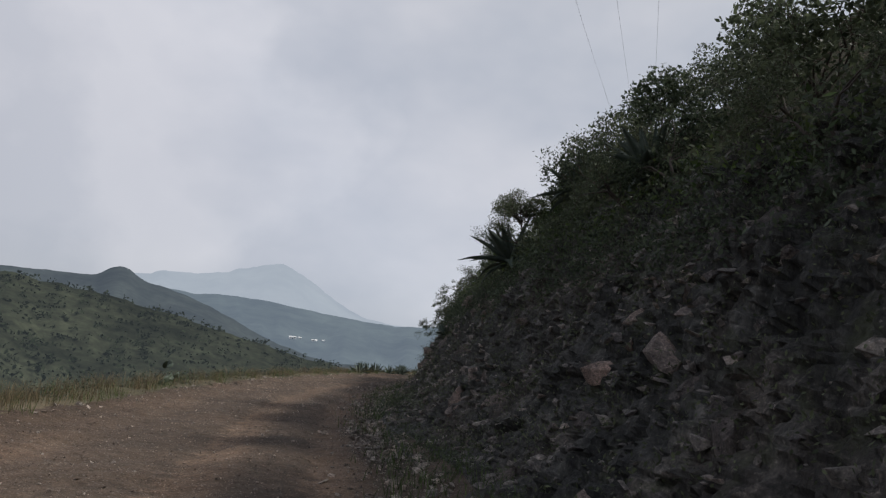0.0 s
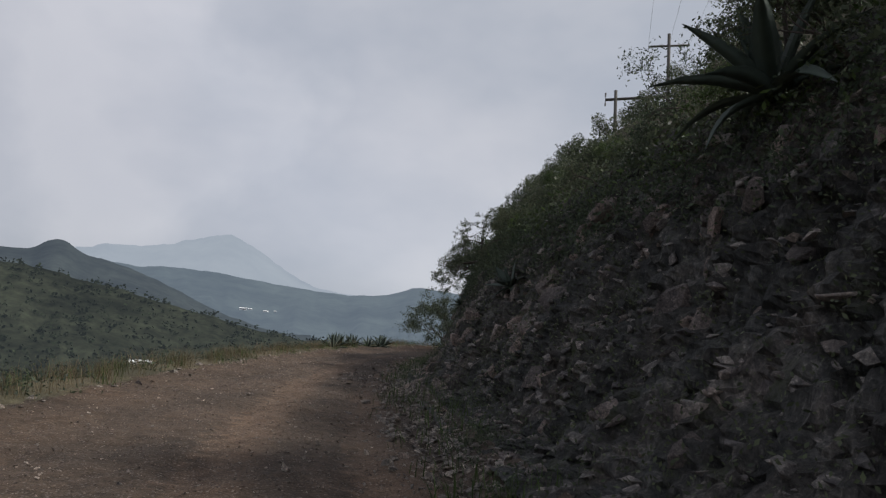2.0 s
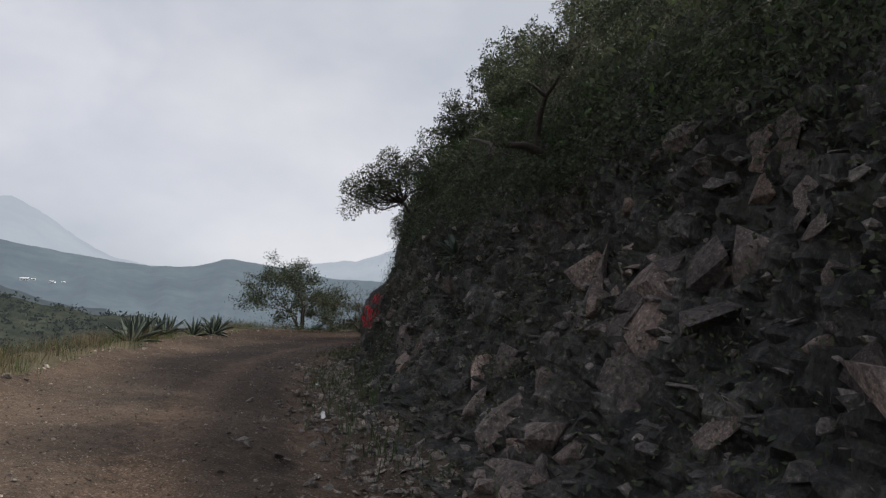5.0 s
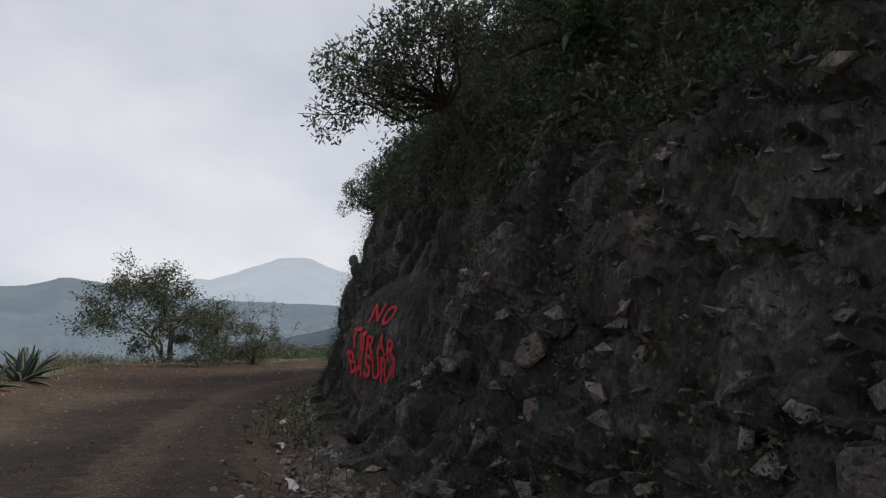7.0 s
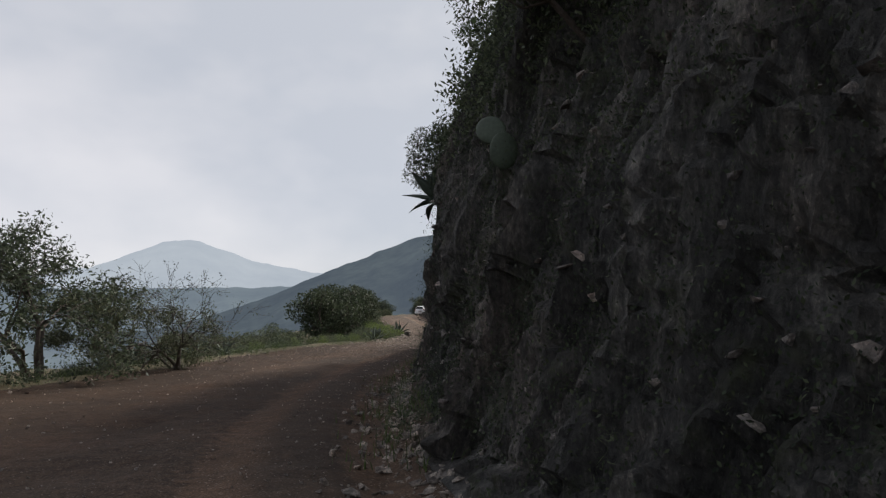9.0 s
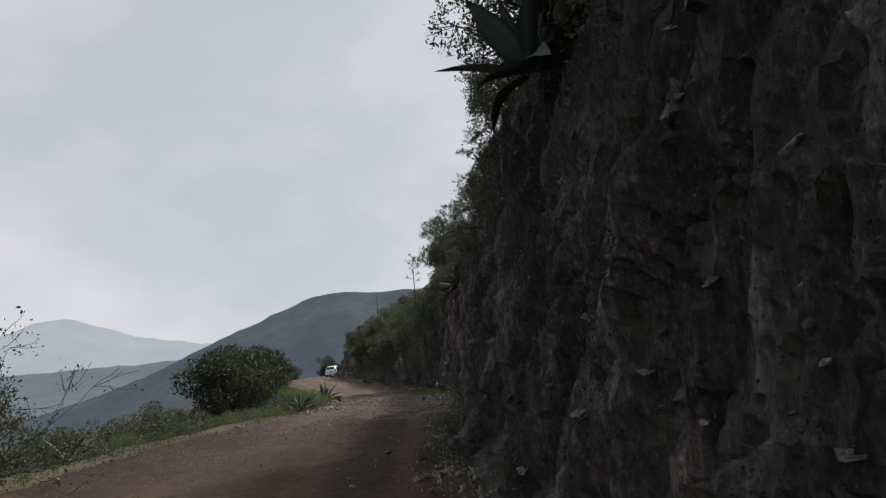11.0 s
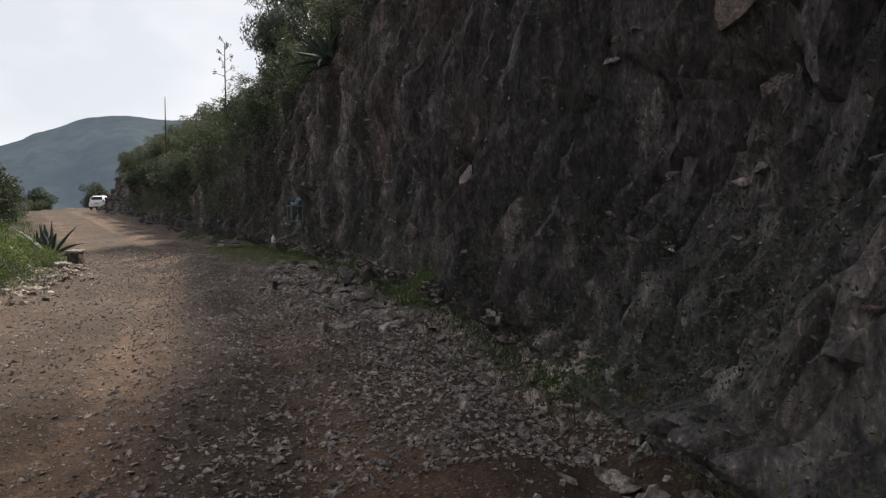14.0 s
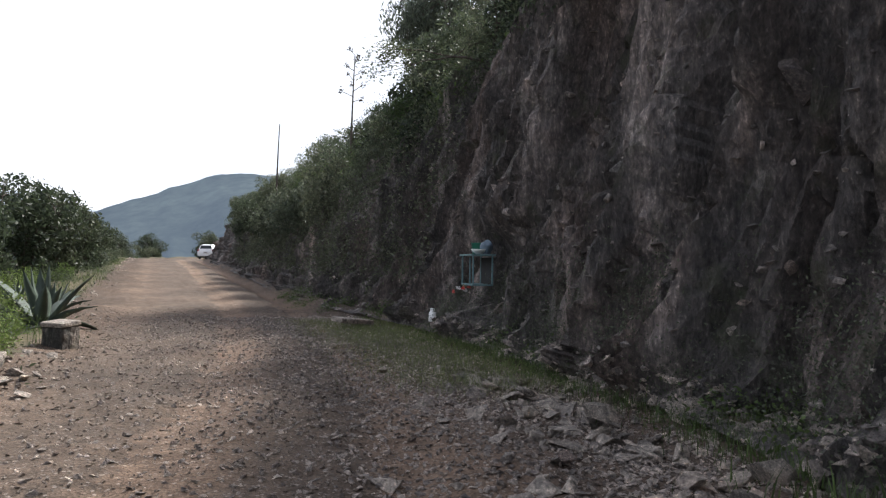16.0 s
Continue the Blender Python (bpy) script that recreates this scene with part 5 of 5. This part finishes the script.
# separate boulders
def boulder(place, size, turn, seed, label, flat, material):
    size *= 0.62
    ob = new("boulder", stone_mesh(seed, flat, 11, material))
    ob.matrix_basis = Matrix.Translation(place) @ pose(0, 0, 0, 6, -4, turn) @ Matrix.Diagonal((size, size, size, 1))
    return tagged(ob, label, "rock")


for q, d, size, turn, seed, flat, material, label in (
        (107.0, 2.15, 0.70, 20, 801, 0.35, M_STONE, "pale flat angular stone fallen beside the road"), (107.1, 2.9, 0.62, 80, 802, 0.75, M_STONE, "upright angular stone in the rubble"), (105.0, 2.0, 0.55, 140, 803, 0.45, M_STONE, "pale broken stone in the rubble"),
        (104.0, 2.3, 0.85, 200, 804, 0.8, M_ROCK2, "dark brown boulder in the rubble"), (104.1, 2.68, 0.80, 40, 812, 0.85, M_BLOCK, "tan square boulder in the rubble"), (103.5, 1.0, 0.42, 30, 805, 0.8, M_ROCK, "dark square stone lying on the road"), (105.5, 2.5, 0.5, 300, 806, 0.6, M_STONE, "grey stone at the foot of the rock"),
        (103.0, 2.27, 0.55, 10, 807, 0.6, M_STONE, "pale stone beside the road"), (106.0, 1.5, 0.35, 70, 808, 0.5, M_BLOCK, "reddish stone beside the road"), (108.0, 1.9, 0.45, 120, 809, 0.4, M_STONE, "flat grey stone beside the road"), (102.6, 1.7, 0.5, 230, 810, 0.5, M_STONE, "grey broken stone in the rubble"), (101.4, 2.1, 0.5, 290, 811, 0.6, M_BLOCK, "reddish broken stone in the rubble")):
    boulder(at(q, d, size * 0.12), size, turn, seed, label, flat, material)


# ---- made things ----
from mathutils.bvhtree import BVHTree

# red words on the smooth slab of the cut
cols = np.where((S_FINE > 60.5) & (S_FINE < 65.5))[0]
near_s, near_v = np.meshgrid(S_FINE[cols], np.linspace(0, 1.12, 92))
near_pts = cut_surface(near_s, near_v).reshape(-1, 3)
FACE = BVHTree.FromPolygons([Vector(p) for p in near_pts], grid_faces(*near_s.shape).tolist())
writing = empty("painted_writing", Matrix.Translation(at(62.3, 2.0, 1.3)), 'red brush-painted words "NO TIRAR BASURA" on the rock face', "painted sign")


def letter(char, s_left, z_low, high, wide, tilt, seed):
    curve = bpy.data.curves.new("letter", "FONT")
    curve.body, curve.size, curve.offset, curve.resolution_u = char, 1.0, 0.02, 6
    tmp = new("tmp", curve)
    src = bpy.data.meshes.new_from_object(tmp.evaluated_get(bpy.context.evaluated_depsgraph_get()))
    bpy.data.objects.remove(tmp)
    bm = bmesh.new()
    bm.from_mesh(src)
    bpy.data.meshes.remove(src)
    bmesh.ops.triangulate(bm, faces=bm.faces)
    for _ in range(6):
        long_edges = [e for e in bm.edges if e.calc_length() > 0.11]
        if not long_edges:
            break
        bmesh.ops.subdivide_edges(bm, edges=long_edges, cuts=1)
        bmesh.ops.triangulate(bm, faces=bm.faces)
    xs = [v.co.x for v in bm.verts]
    x0, x1 = min(xs), max(xs)
    for v in bm.verts:
        u, w = (v.co.x - x0) / (x1 - x0), v.co.y / 0.70
        u += 0.05 * noise.noise((u * 2 + seed, w * 2, 0.3))
        w += 0.05 * noise.noise((u * 2, w * 2 + seed, 4.1))
        a = math.radians(tilt)
        px, pz = (u - 0.5) * wide, (w - 0.5) * high
        q = s_left - wide / 2 - (px * math.cos(a) + pz * math.sin(a))
        z = z_low + high / 2 - px * math.sin(a) + pz * math.cos(a)
        n = Vector((float(np.interp(q, AXIS_S, AXIS_N[:, 0])), float(np.interp(q, AXIS_S, AXIS_N[:, 1])), 0))
        hit, normal, _, _ = FACE.ray_cast(at(q, 0, z), n)
        v.co = (hit - n * 0.03 if hit else at(q, 2.4, z)) - writing.location
    part("letter", bm_mesh("letter", bm, M_PAINT), writing)


for word, s_left, z_low, high, wide, gap, drop in (("NO", 62.47, 1.64, 0.25, 0.125, 0.04, 0.0), ("TIRAR", 62.59, 1.28, 0.27, 0.11, 0.024, 0.036), ("BASURA", 62.60, 0.93, 0.31, 0.09, 0.015, 0.017)):
    q, r = s_left, np.random.default_rng(len(word))
    for i, ch in enumerate(word):
        w = wide * (0.45 if ch == "I" else 1.0)
        letter(ch, q, z_low + r.normal(0, 0.015) - drop * i, high * r.uniform(0.92, 1.08), w, r.normal(0, 4), i + len(word))
        q -= w + gap


# puddles in the ditch
def puddle(s, d, length, width, seed):
    r = np.random.default_rng(seed)
    n = 26
    ring = []
    for i in range(n):
        a = 2 * math.pi * i / n
        k = 1 + 0.35 * math.sin(2 * a + seed) * r.uniform(0.4, 1) + r.normal(0, 0.10)
        ring.append((s + length / 2 * k * math.cos(a), d + width / 2 * k * math.sin(a)))
    z = float(road_height(np.array([s]), np.array([d]))[0]) + 0.018
    c = at(s, d, 0)
    v = [at(q, e, 0) - c for q, e in ring]
    ob = new("puddle", mesh_of("puddle", [(p.x, p.y, 0.0) for p in v], [tuple(range(n))], M_WATER))
    ob.location = (c.x, c.y, z)
    return tagged(ob, "narrow puddle of still water in the stony ditch", "puddle", "puddles in the ditch", "structure")


for i, (q, d, a, b) in enumerate(((52.2, 1.0, 1.4, 0.13), (54.0, 1.05, 0.8, 0.10), (56.3, 1.0, 1.2, 0.13), (58.6, 0.95, 0.9, 0.12), (60.5, 0.95, 1.1, 0.13), (63.3, 0.9, 1.0, 0.15), (66.0, 0.85, 1.2, 0.13), (84.6, 1.05, 0.8, 0.3), (86.0, 0.9, 0.7, 0.22))):
    puddle(q, d, a * 0.8, b * 0.75, i)


# glass-fronted shrine case on the rock, with what stands on it
SHRINE = Vector((32.56, 87.84, 0.83))
case = empty("shrine_case", Matrix.Translation(SHRINE) @ pose(0, 0, 0, 0, 0, heading(113.3) - 90 + 180), "blue-grey painted metal shrine case with open front on the rock", "shrine")
W, D, HH = 0.58, 0.34, 0.46


def slat(name, sx, sy, sz, x, y, z, mat, parent, label=""):
    bm = bmesh.new()
    box_bm(bm, sx, sy, sz, bevel=min(sx, sy, sz) * 0.2)
    return part(name, bm_mesh(name, bm, mat), parent, label, Matrix.Translation((x, y, z)))


for sx in (-1, 1):
    for sy in (-1, 1):
        slat("post", 0.024, 0.024, HH, sx * (W / 2 - 0.015), sy * (D / 2 - 0.015), HH / 2, M_METAL, case)
slat("top", W + 0.05, D + 0.05, 0.025, 0, 0, HH + 0.0125, M_METAL, case)
slat("bottom", W, D, 0.025, 0, 0, 0.0125, M_METAL, case)
# near-black colour stands in for the shade inside the open case
slat("back_panel", W - 0.04, 0.008, HH - 0.05, 0, -D / 2 + 0.012, HH / 2, M_DARKIN, case, "back panel coloured near-black for the shade inside")
slat("middle_bar", 0.02, 0.02, HH - 0.05, -0.12, D / 2 - 0.015, HH / 2, M_METAL, case)


def lathe(name, profile, mat, sides=20):
    v, f = [], []
    for r, z in profile:
        for i in range(sides):
            a = 2 * math.pi * i / sides
            v.append((r * math.cos(a), r * math.sin(a), z))
    for k in range(len(profile) - 1):
        for i in range(sides):
            j = (i + 1) % sides
            f.append((k * sides + i, k * sides + j, (k + 1) * sides + j, (k + 1) * sides + i))
    f.append(tuple(range(sides))[::-1])
    return mesh_of(name, v, f, mat, True)


bucket = new("bucket", lathe("bucket", [(0.062, 0), (0.082, 0.17), (0.088, 0.17), (0.088, 0.18), (0.080, 0.18), (0.058, 0.01)], M_GREEN))
bucket.matrix_basis = case.matrix_basis @ Matrix.Translation((-0.02, 0.02, HH + 0.025))
tagged(bucket, "green plastic bucket standing on the shrine case", "bucket")
bowl = new("bowl", lathe("bowl", [(0.05, 0), (0.11, 0.05), (0.125, 0.075), (0.12, 0.078), (0.10, 0.05), (0.04, 0.008)], M_WHITE))
bowl.matrix_basis = case.matrix_basis @ Matrix.Translation((-0.20, 0.04, HH + 0.025))
tagged(bowl, "white bowl on the shrine case", "bowl")
bm = bmesh.new()
bmesh.ops.create_icosphere(bm, subdivisions=3, radius=0.09)
for v in bm.verts:
    v.co *= 1 + 0.35 * noise.noise(v.co * 14)
    v.co.z = max(v.co.z * 1.25, -0.10) + 0.10
bag = new("bag", bm_mesh("bag", bm, M_BLUE))
bag.matrix_basis = case.matrix_basis @ Matrix.Translation((-0.22, -0.08, HH + 0.03))
tagged(bag, "crumpled blue plastic bag on the shrine case", "bag")
fr = np.random.default_rng(3)
flowers = empty("flower_bunch", case.matrix_basis @ Matrix.Translation((0.12, 0.20, -0.05)), "bunch of red and pink flowers under the shrine case", "flowers")
for i in range(10):
    fp, ff = leaf_quads(fr, [fr.normal(0, 1, 3) * np.array((0.12, 0.05, 0.04))], 14, 0.045, 0.012, 0.7)
    part("flower", mesh_of("flower", fp, ff, (M_PINK, M_WHITE, M_STRAW)[i % 3]), flowers)
tagged(flowers, "bunch of red and pink flowers under the shrine case", "flowers")
candle = new("white_jar", lathe("white_jar", [(0.06, 0), (0.065, 0.02), (0.06, 0.14), (0.035, 0.17), (0.035, 0.21), (0.0, 0.215)], M_WHITE))
candle.location = at(113.3, 2.28, 0.22)
tagged(candle, "white jar standing among weeds below the shrine", "jar")

# slab and marker blocks
bm = bmesh.new()
box_bm(bm, 0.85, 0.34, 0.09, bevel=0.02)
for v in bm.verts:
    v.co += Vector((noise.noise(v.co * 3), noise.noise(v.co * 3 + Vector((5, 1, 2))), 0)) * 0.05
slab = new("stone_slab", bm_mesh("stone_slab", bm, M_STONE))
slab.matrix_basis = Matrix.Translation((32.85, 90.75, 0.09)) @ pose(0, 0, 0, 4, 6, heading(115) + 35)
tagged(slab, "long pale stone slab lying at the grassy foot of the cut", "stone slab")


def marker(x, y, turn, sx, sy, sz, label, top=True):
    ob = empty("marker_block", Matrix.Translation((x, y, 0.0)) @ pose(0, 0, 0, 2, -3, turn), label, "stone block")
    bm = bmesh.new()
    box_bm(bm, sx, sy, sz, Matrix.Translation((0, 0, sz / 2 - 0.05)), 0.03)
    bmesh.ops.subdivide_edges(bm, edges=bm.edges, cuts=2, use_grid_fill=True)
    for v in bm.verts:
        v.co += Vector((noise.noise(v.co * 9), noise.noise(v.co * 9 + Vector((3, 3, 3))), noise.noise(v.co * 9 - Vector((3, 1, 3))))) * 0.02
    part("block", bm_mesh("block", bm, M_ROCK), ob)
    bm = bmesh.new()
    box_bm(bm, sx * 1.06, sy * 1.06, 0.06, Matrix.Translation((0, 0, sz - 0.02)), 0.015)
    part("cap", bm_mesh("cap", bm, M_STONE), ob, "pale flat cap stone")


marker(27.8, 91.2, 25, 0.34, 0.32, 0.34, "dark square stone block with a pale cap beside the road")
marker(26.3, 89.6, 60, 0.40, 0.26, 0.18, "low pale stone block beside the road")

# ---- line pole on the hill ----
pole = empty("power_pole", Matrix.Translation((13.2, 56.7, 10.8)), "weathered wooden twin-pole power line frame on the hill", "power pole")
arm_a, arm_b = np.array((-1.9, 0.9, 6.0)), np.array((2.3, -0.7, 6.1))


def stick(name, a, b, ra, rb, mat, parent, sides=10):
    v, f = [], []
    tube(v, f, a, b, ra, rb, sides)
    f = f + [tuple(range(sides))[::-1], tuple(range(sides, 2 * sides))]
    return part(name, mesh_of(name, v, f, mat, True), parent)


stick("post", (-1.3, 0.65, -1.5), (-1.3, 0.65, 6.6), 0.13, 0.10, M_POLE, pole)
stick("post", (1.7, -0.5, -1.5), (1.7, -0.5, 10.2), 0.14, 0.10, M_POLE, pole)
stick("cross_arm", arm_a, arm_b, 0.09, 0.09, M_POLE, pole, 4)
stick("upper_arm", (0.5, -0.1, 9.4), (2.9, -0.9, 9.4), 0.07, 0.07, M_POLE, pole, 4)
for t in (0.0, 0.48, 1.0):
    p = arm_a * (1 - t) + arm_b * t
    for k, dz in ((0, 0.22), (1, -0.42)):
        v = part("insulator", lathe("insulator", [(0.02, 0), (0.07, 0.03), (0.03, 0.06), (0.07, 0.09), (0.03, 0.12), (0.07, 0.15), (0.03, 0.18), (0.07, 0.21), (0.02, 0.26)], M_CERAMIC, 10), pole, matrix=Matrix.Translation(Vector(p) + Vector((0, 0, dz))))
    stick("hook", tuple(p + np.array((0, 0, -0.45))), tuple(p + np.array((0, 0, 0.45))), 0.02, 0.02, M_WIRE, pole, 6)
for k, (a, b) in enumerate((((13.7, 56.6, 20.3), (-9.0, -12.0, 15.5)), ((14.9, 56.2, 20.3), (-6.2, -12.0, 15.6)), ((16.1, 55.8, 20.3), (-3.4, -12.0, 15.7)))):
    a, b = np.array(a), np.array(b)
    v, f = [], []
    pts = [a + (b - a) * t + np.array((0, 0, -3.2 * t * (1 - t))) for t in np.linspace(0, 1, 14)]
    w = new("power_wire", mesh_of("power_wire", *chain([q - a for q in pts], [0.006] * 14, 4), M_WIRE, True))
    w.location = a
    tagged(w, "thin sagging power line wire", "wire", "power line wires")


# ---- houses in the valley ----
def cottage(place, size, turn, label):
    ob = empty("house", Matrix.Translation(place) @ pose(0, 0, 0, 0, 0, turn), label, "house", "houses in the valley")
    w, d, h = size
    bm = bmesh.new()
    box_bm(bm, w, d, h, Matrix.Translation((0, 0, h / 2)))
    part("wall", bm_mesh("wall", bm, M_WHITE), ob)
    v = [(-w / 2 - 0.3, -d / 2 - 0.3, h), (w / 2 + 0.3, -d / 2 - 0.3, h), (w / 2 + 0.3, d / 2 + 0.3, h), (-w / 2 - 0.3, d / 2 + 0.3, h), (-w / 2 - 0.3, 0, h + d * 0.18), (w / 2 + 0.3, 0, h + d * 0.18)]
    part("roof", mesh_of("roof", v, [(0, 1, 5, 4), (2, 3, 4, 5), (0, 4, 3), (1, 2, 5), (3, 2, 1, 0)], M_WHITE), ob)
    for x in (-0.28, 0.28):
        bm = bmesh.new()
        box_bm(bm, w * 0.14, 0.1, h * 0.35)
        part("window", bm_mesh("window", bm, M_CARGLASS), ob, matrix=Matrix.Translation((x * w, -d / 2, h * 0.55)))
    bm = bmesh.new()
    box_bm(bm, w * 0.12, 0.1, h * 0.6)
    part("door", bm_mesh("door", bm, M_DARKIN), ob, matrix=Matrix.Translation((0, -d / 2, h * 0.3)))


def land_at(eye, way):
    for name in ("backdrop_green_slope", "backdrop_middle_range", "verge", "ground"):
        ob = bpy.data.objects[name]
        hit, place, _, _ = ob.ray_cast(eye, way)
        if hit and (place - eye).length > 60:
            return place
    return eye + way * 900


eye = Vector((-2.9, 21.9, 1.25))
for dx, dz, w, turn in ((0, 0, 12, 10), (0.009, 0.001, 7, 30), (0.030, -0.001, 9, -20), (0.042, 0.0, 6, 5)):
    q = land_at(eye, Vector((-0.192 + dx, 0.981, 0.012 + dz)).normalized())
    cottage(q - Vector((0, 0, 0.5)), (w, w * 0.6, w * 0.28), turn, "small white house among fields across the valley")
q = land_at(eye, Vector((-0.313, 0.947, -0.066)).normalized())
far = (q - eye).length
cottage(q - Vector((0, 0, 0.3)), (far * 0.026, far * 0.016, far * 0.004), 15, "low building with a white roof below the road")


# ---- the white car ahead ----
def hull(rows):
    """A body from cross rings; rows: y, half width, list of (share of width, z)."""
    v, f = [], []
    n = len(rows[0][2])
    for y, w, ring in rows:
        v += [(k * w, y, z) for k, z in ring]
    for i in range(len(rows) - 1):
        for j in range(n - 1):
            f.append((i * n + j, i * n + j + 1, (i + 1) * n + j + 1, (i + 1) * n + j))
    f.append(tuple(range(n))[::-1])
    f.append(tuple(range((len(rows) - 1) * n, len(rows) * n)))
    return v, f


def ring(low, belt, top, roof):
    half = [(0.86, low), (0.98, low + 0.12), (1.0, (low + belt) / 2), (0.96, belt), (0.78 * roof + 0.18 * (1 - roof), top - 0.06 * roof), (0.5 * roof + 0.12, top)]
    return [(-k, z) for k, z in half] + [(k, z) for k, z in half[::-1]]


car = empty("car", Matrix.Translation(at(179, 0.3, 0.02)) @ pose(0, 0, 0, 0, 0, heading(179)), "white hatchback car driving away on the dirt road", "car")
v, f = hull([(-1.95, 0.74, ring(0.42, 0.80, 0.84, 0.9)), (-1.85, 0.80, ring(0.28, 0.88, 0.98, 0.9)), (-1.55, 0.82, ring(0.24, 0.92, 1.36, 0.86)), (-1.15, 0.83, ring(0.24, 0.92, 1.47, 0.86)), (0.0, 0.83, ring(0.24, 0.90, 1.49, 0.86)), (0.55, 0.83, ring(0.24, 0.90, 1.38, 0.84)), (1.05, 0.82, ring(0.24, 0.90, 0.98, 0.9)), (1.75, 0.78, ring(0.26, 0.78, 0.84, 0.9)), (1.98, 0.66, ring(0.36, 0.62, 0.66, 0.9))])
part("body", mesh_of("car_body", v, f, M_CARWHITE, True), car)
for name, pts in (("rear_window", [(-0.56, -1.80, 1.02), (0.56, -1.80, 1.02), (0.50, -1.57, 1.34), (-0.50, -1.57, 1.34)]), ("windscreen", [(0.58, 1.02, 1.02), (-0.58, 1.02, 1.02), (-0.52, 0.58, 1.37), (0.52, 0.58, 1.37)])):
    n = Vector((0, -0.03 if name == "rear_window" else 0.03, 0.03))
    part(name, mesh_of(name, [Vector(p) + n for p in pts] + [Vector(p) - n for p in pts], [(0, 1, 2, 3), (7, 6, 5, 4), (0, 4, 5, 1), (1, 5, 6, 2), (2, 6, 7, 3), (3, 7, 4, 0)], M_CARGLASS), car)
for sx in (-1, 1):
    slat("side_window", 0.05, 1.7, 0.30, sx * 0.755, -0.45, 1.16, M_CARGLASS, car)
    slat("tail_light", 0.14, 0.06, 0.26, sx * 0.68, -1.90, 0.84, M_LAMP, car, "red tail light")
    slat("mirror", 0.14, 0.08, 0.11, sx * 0.92, 0.60, 0.98, M_CARWHITE, car)
    for y in (-1.25, 1.25):
        wheel = part("wheel", lathe("tyre", [(0.18, -0.09), (0.29, -0.09), (0.31, -0.05), (0.31, 0.05), (0.29, 0.09), (0.18, 0.09)], M_TYRE, 24), car, "black rubber tyre", Matrix.Translation((sx * 0.72, y, 0.31)) @ pose(0, 0, 0, 0, 90, 0))
        part("rim", lathe("rim", [(0.19, -0.08), (0.19, 0.08), (0.10, 0.10), (0.0, 0.10)], M_RIM, 24), wheel, "steel wheel rim")
slat("rear_bumper", 1.50, 0.12, 0.22, 0, -1.94, 0.42, M_CARWHITE, car)
slat("number_plate", 0.36, 0.03, 0.13, 0, -1.99, 0.66, M_CERAMIC, car, "blank pale number plate")

# grass at the foot of the cut near the shrine, and weeds along the ditch
def on_toe(lo, hi, d0, d1, tuft=0.25):
    def pick(rng, n):
        m = max(1, n // 18)
        ts = rng.uniform(lo, hi, m)
        td = section(K_TOE, ts) + rng.uniform(d0, d1, m)
        i = rng.integers(0, m, n)
        s, d = ts[i] + rng.normal(0, tuft, n), td[i] + rng.normal(0, tuft, n)
        return np.concatenate([to_xy(s, d), np.maximum(road_height(s, d), 0.0)[:, None] - 0.02], 1)
    return pick


blades("foot_grass", "short green grass at the foot of the cut", "grass", 26000, on_toe(108.5, 116.5, -1.7, 0.3, 0.34), 0.07, M_GRASS, 41, wide=0.010)
blades("foot_grass", "ragged grass and weeds between the rubble and the rock", "grass", 13000, on_toe(96, 113, -0.15, 0.6, 0.22), 0.13, M_LEAF_L, 45, wide=0.010)
blades("ditch_grass", "thin dark grass along the stony ditch", "grass", 4500, on_toe(8, 108, -0.5, 0.5), 0.22, M_LEAF_L, 42, wide=0.014)
ground_cover("foot_weeds", "leafy green weeds at the foot of the rock", "weeds", 700, on_toe(92, 125, 0.0, 0.7, 0.2), 0.045, 0.5, M_LEAF_L, seed=43, clump=36, scatter=0.13)
ground_cover("foot_weeds", "dark weeds among the stones at the foot of the rock", "weeds", 700, on_toe(10, 92, 0.0, 0.6, 0.2), 0.045, 0.4, M_LEAF, seed=44, clump=30, scatter=0.12)
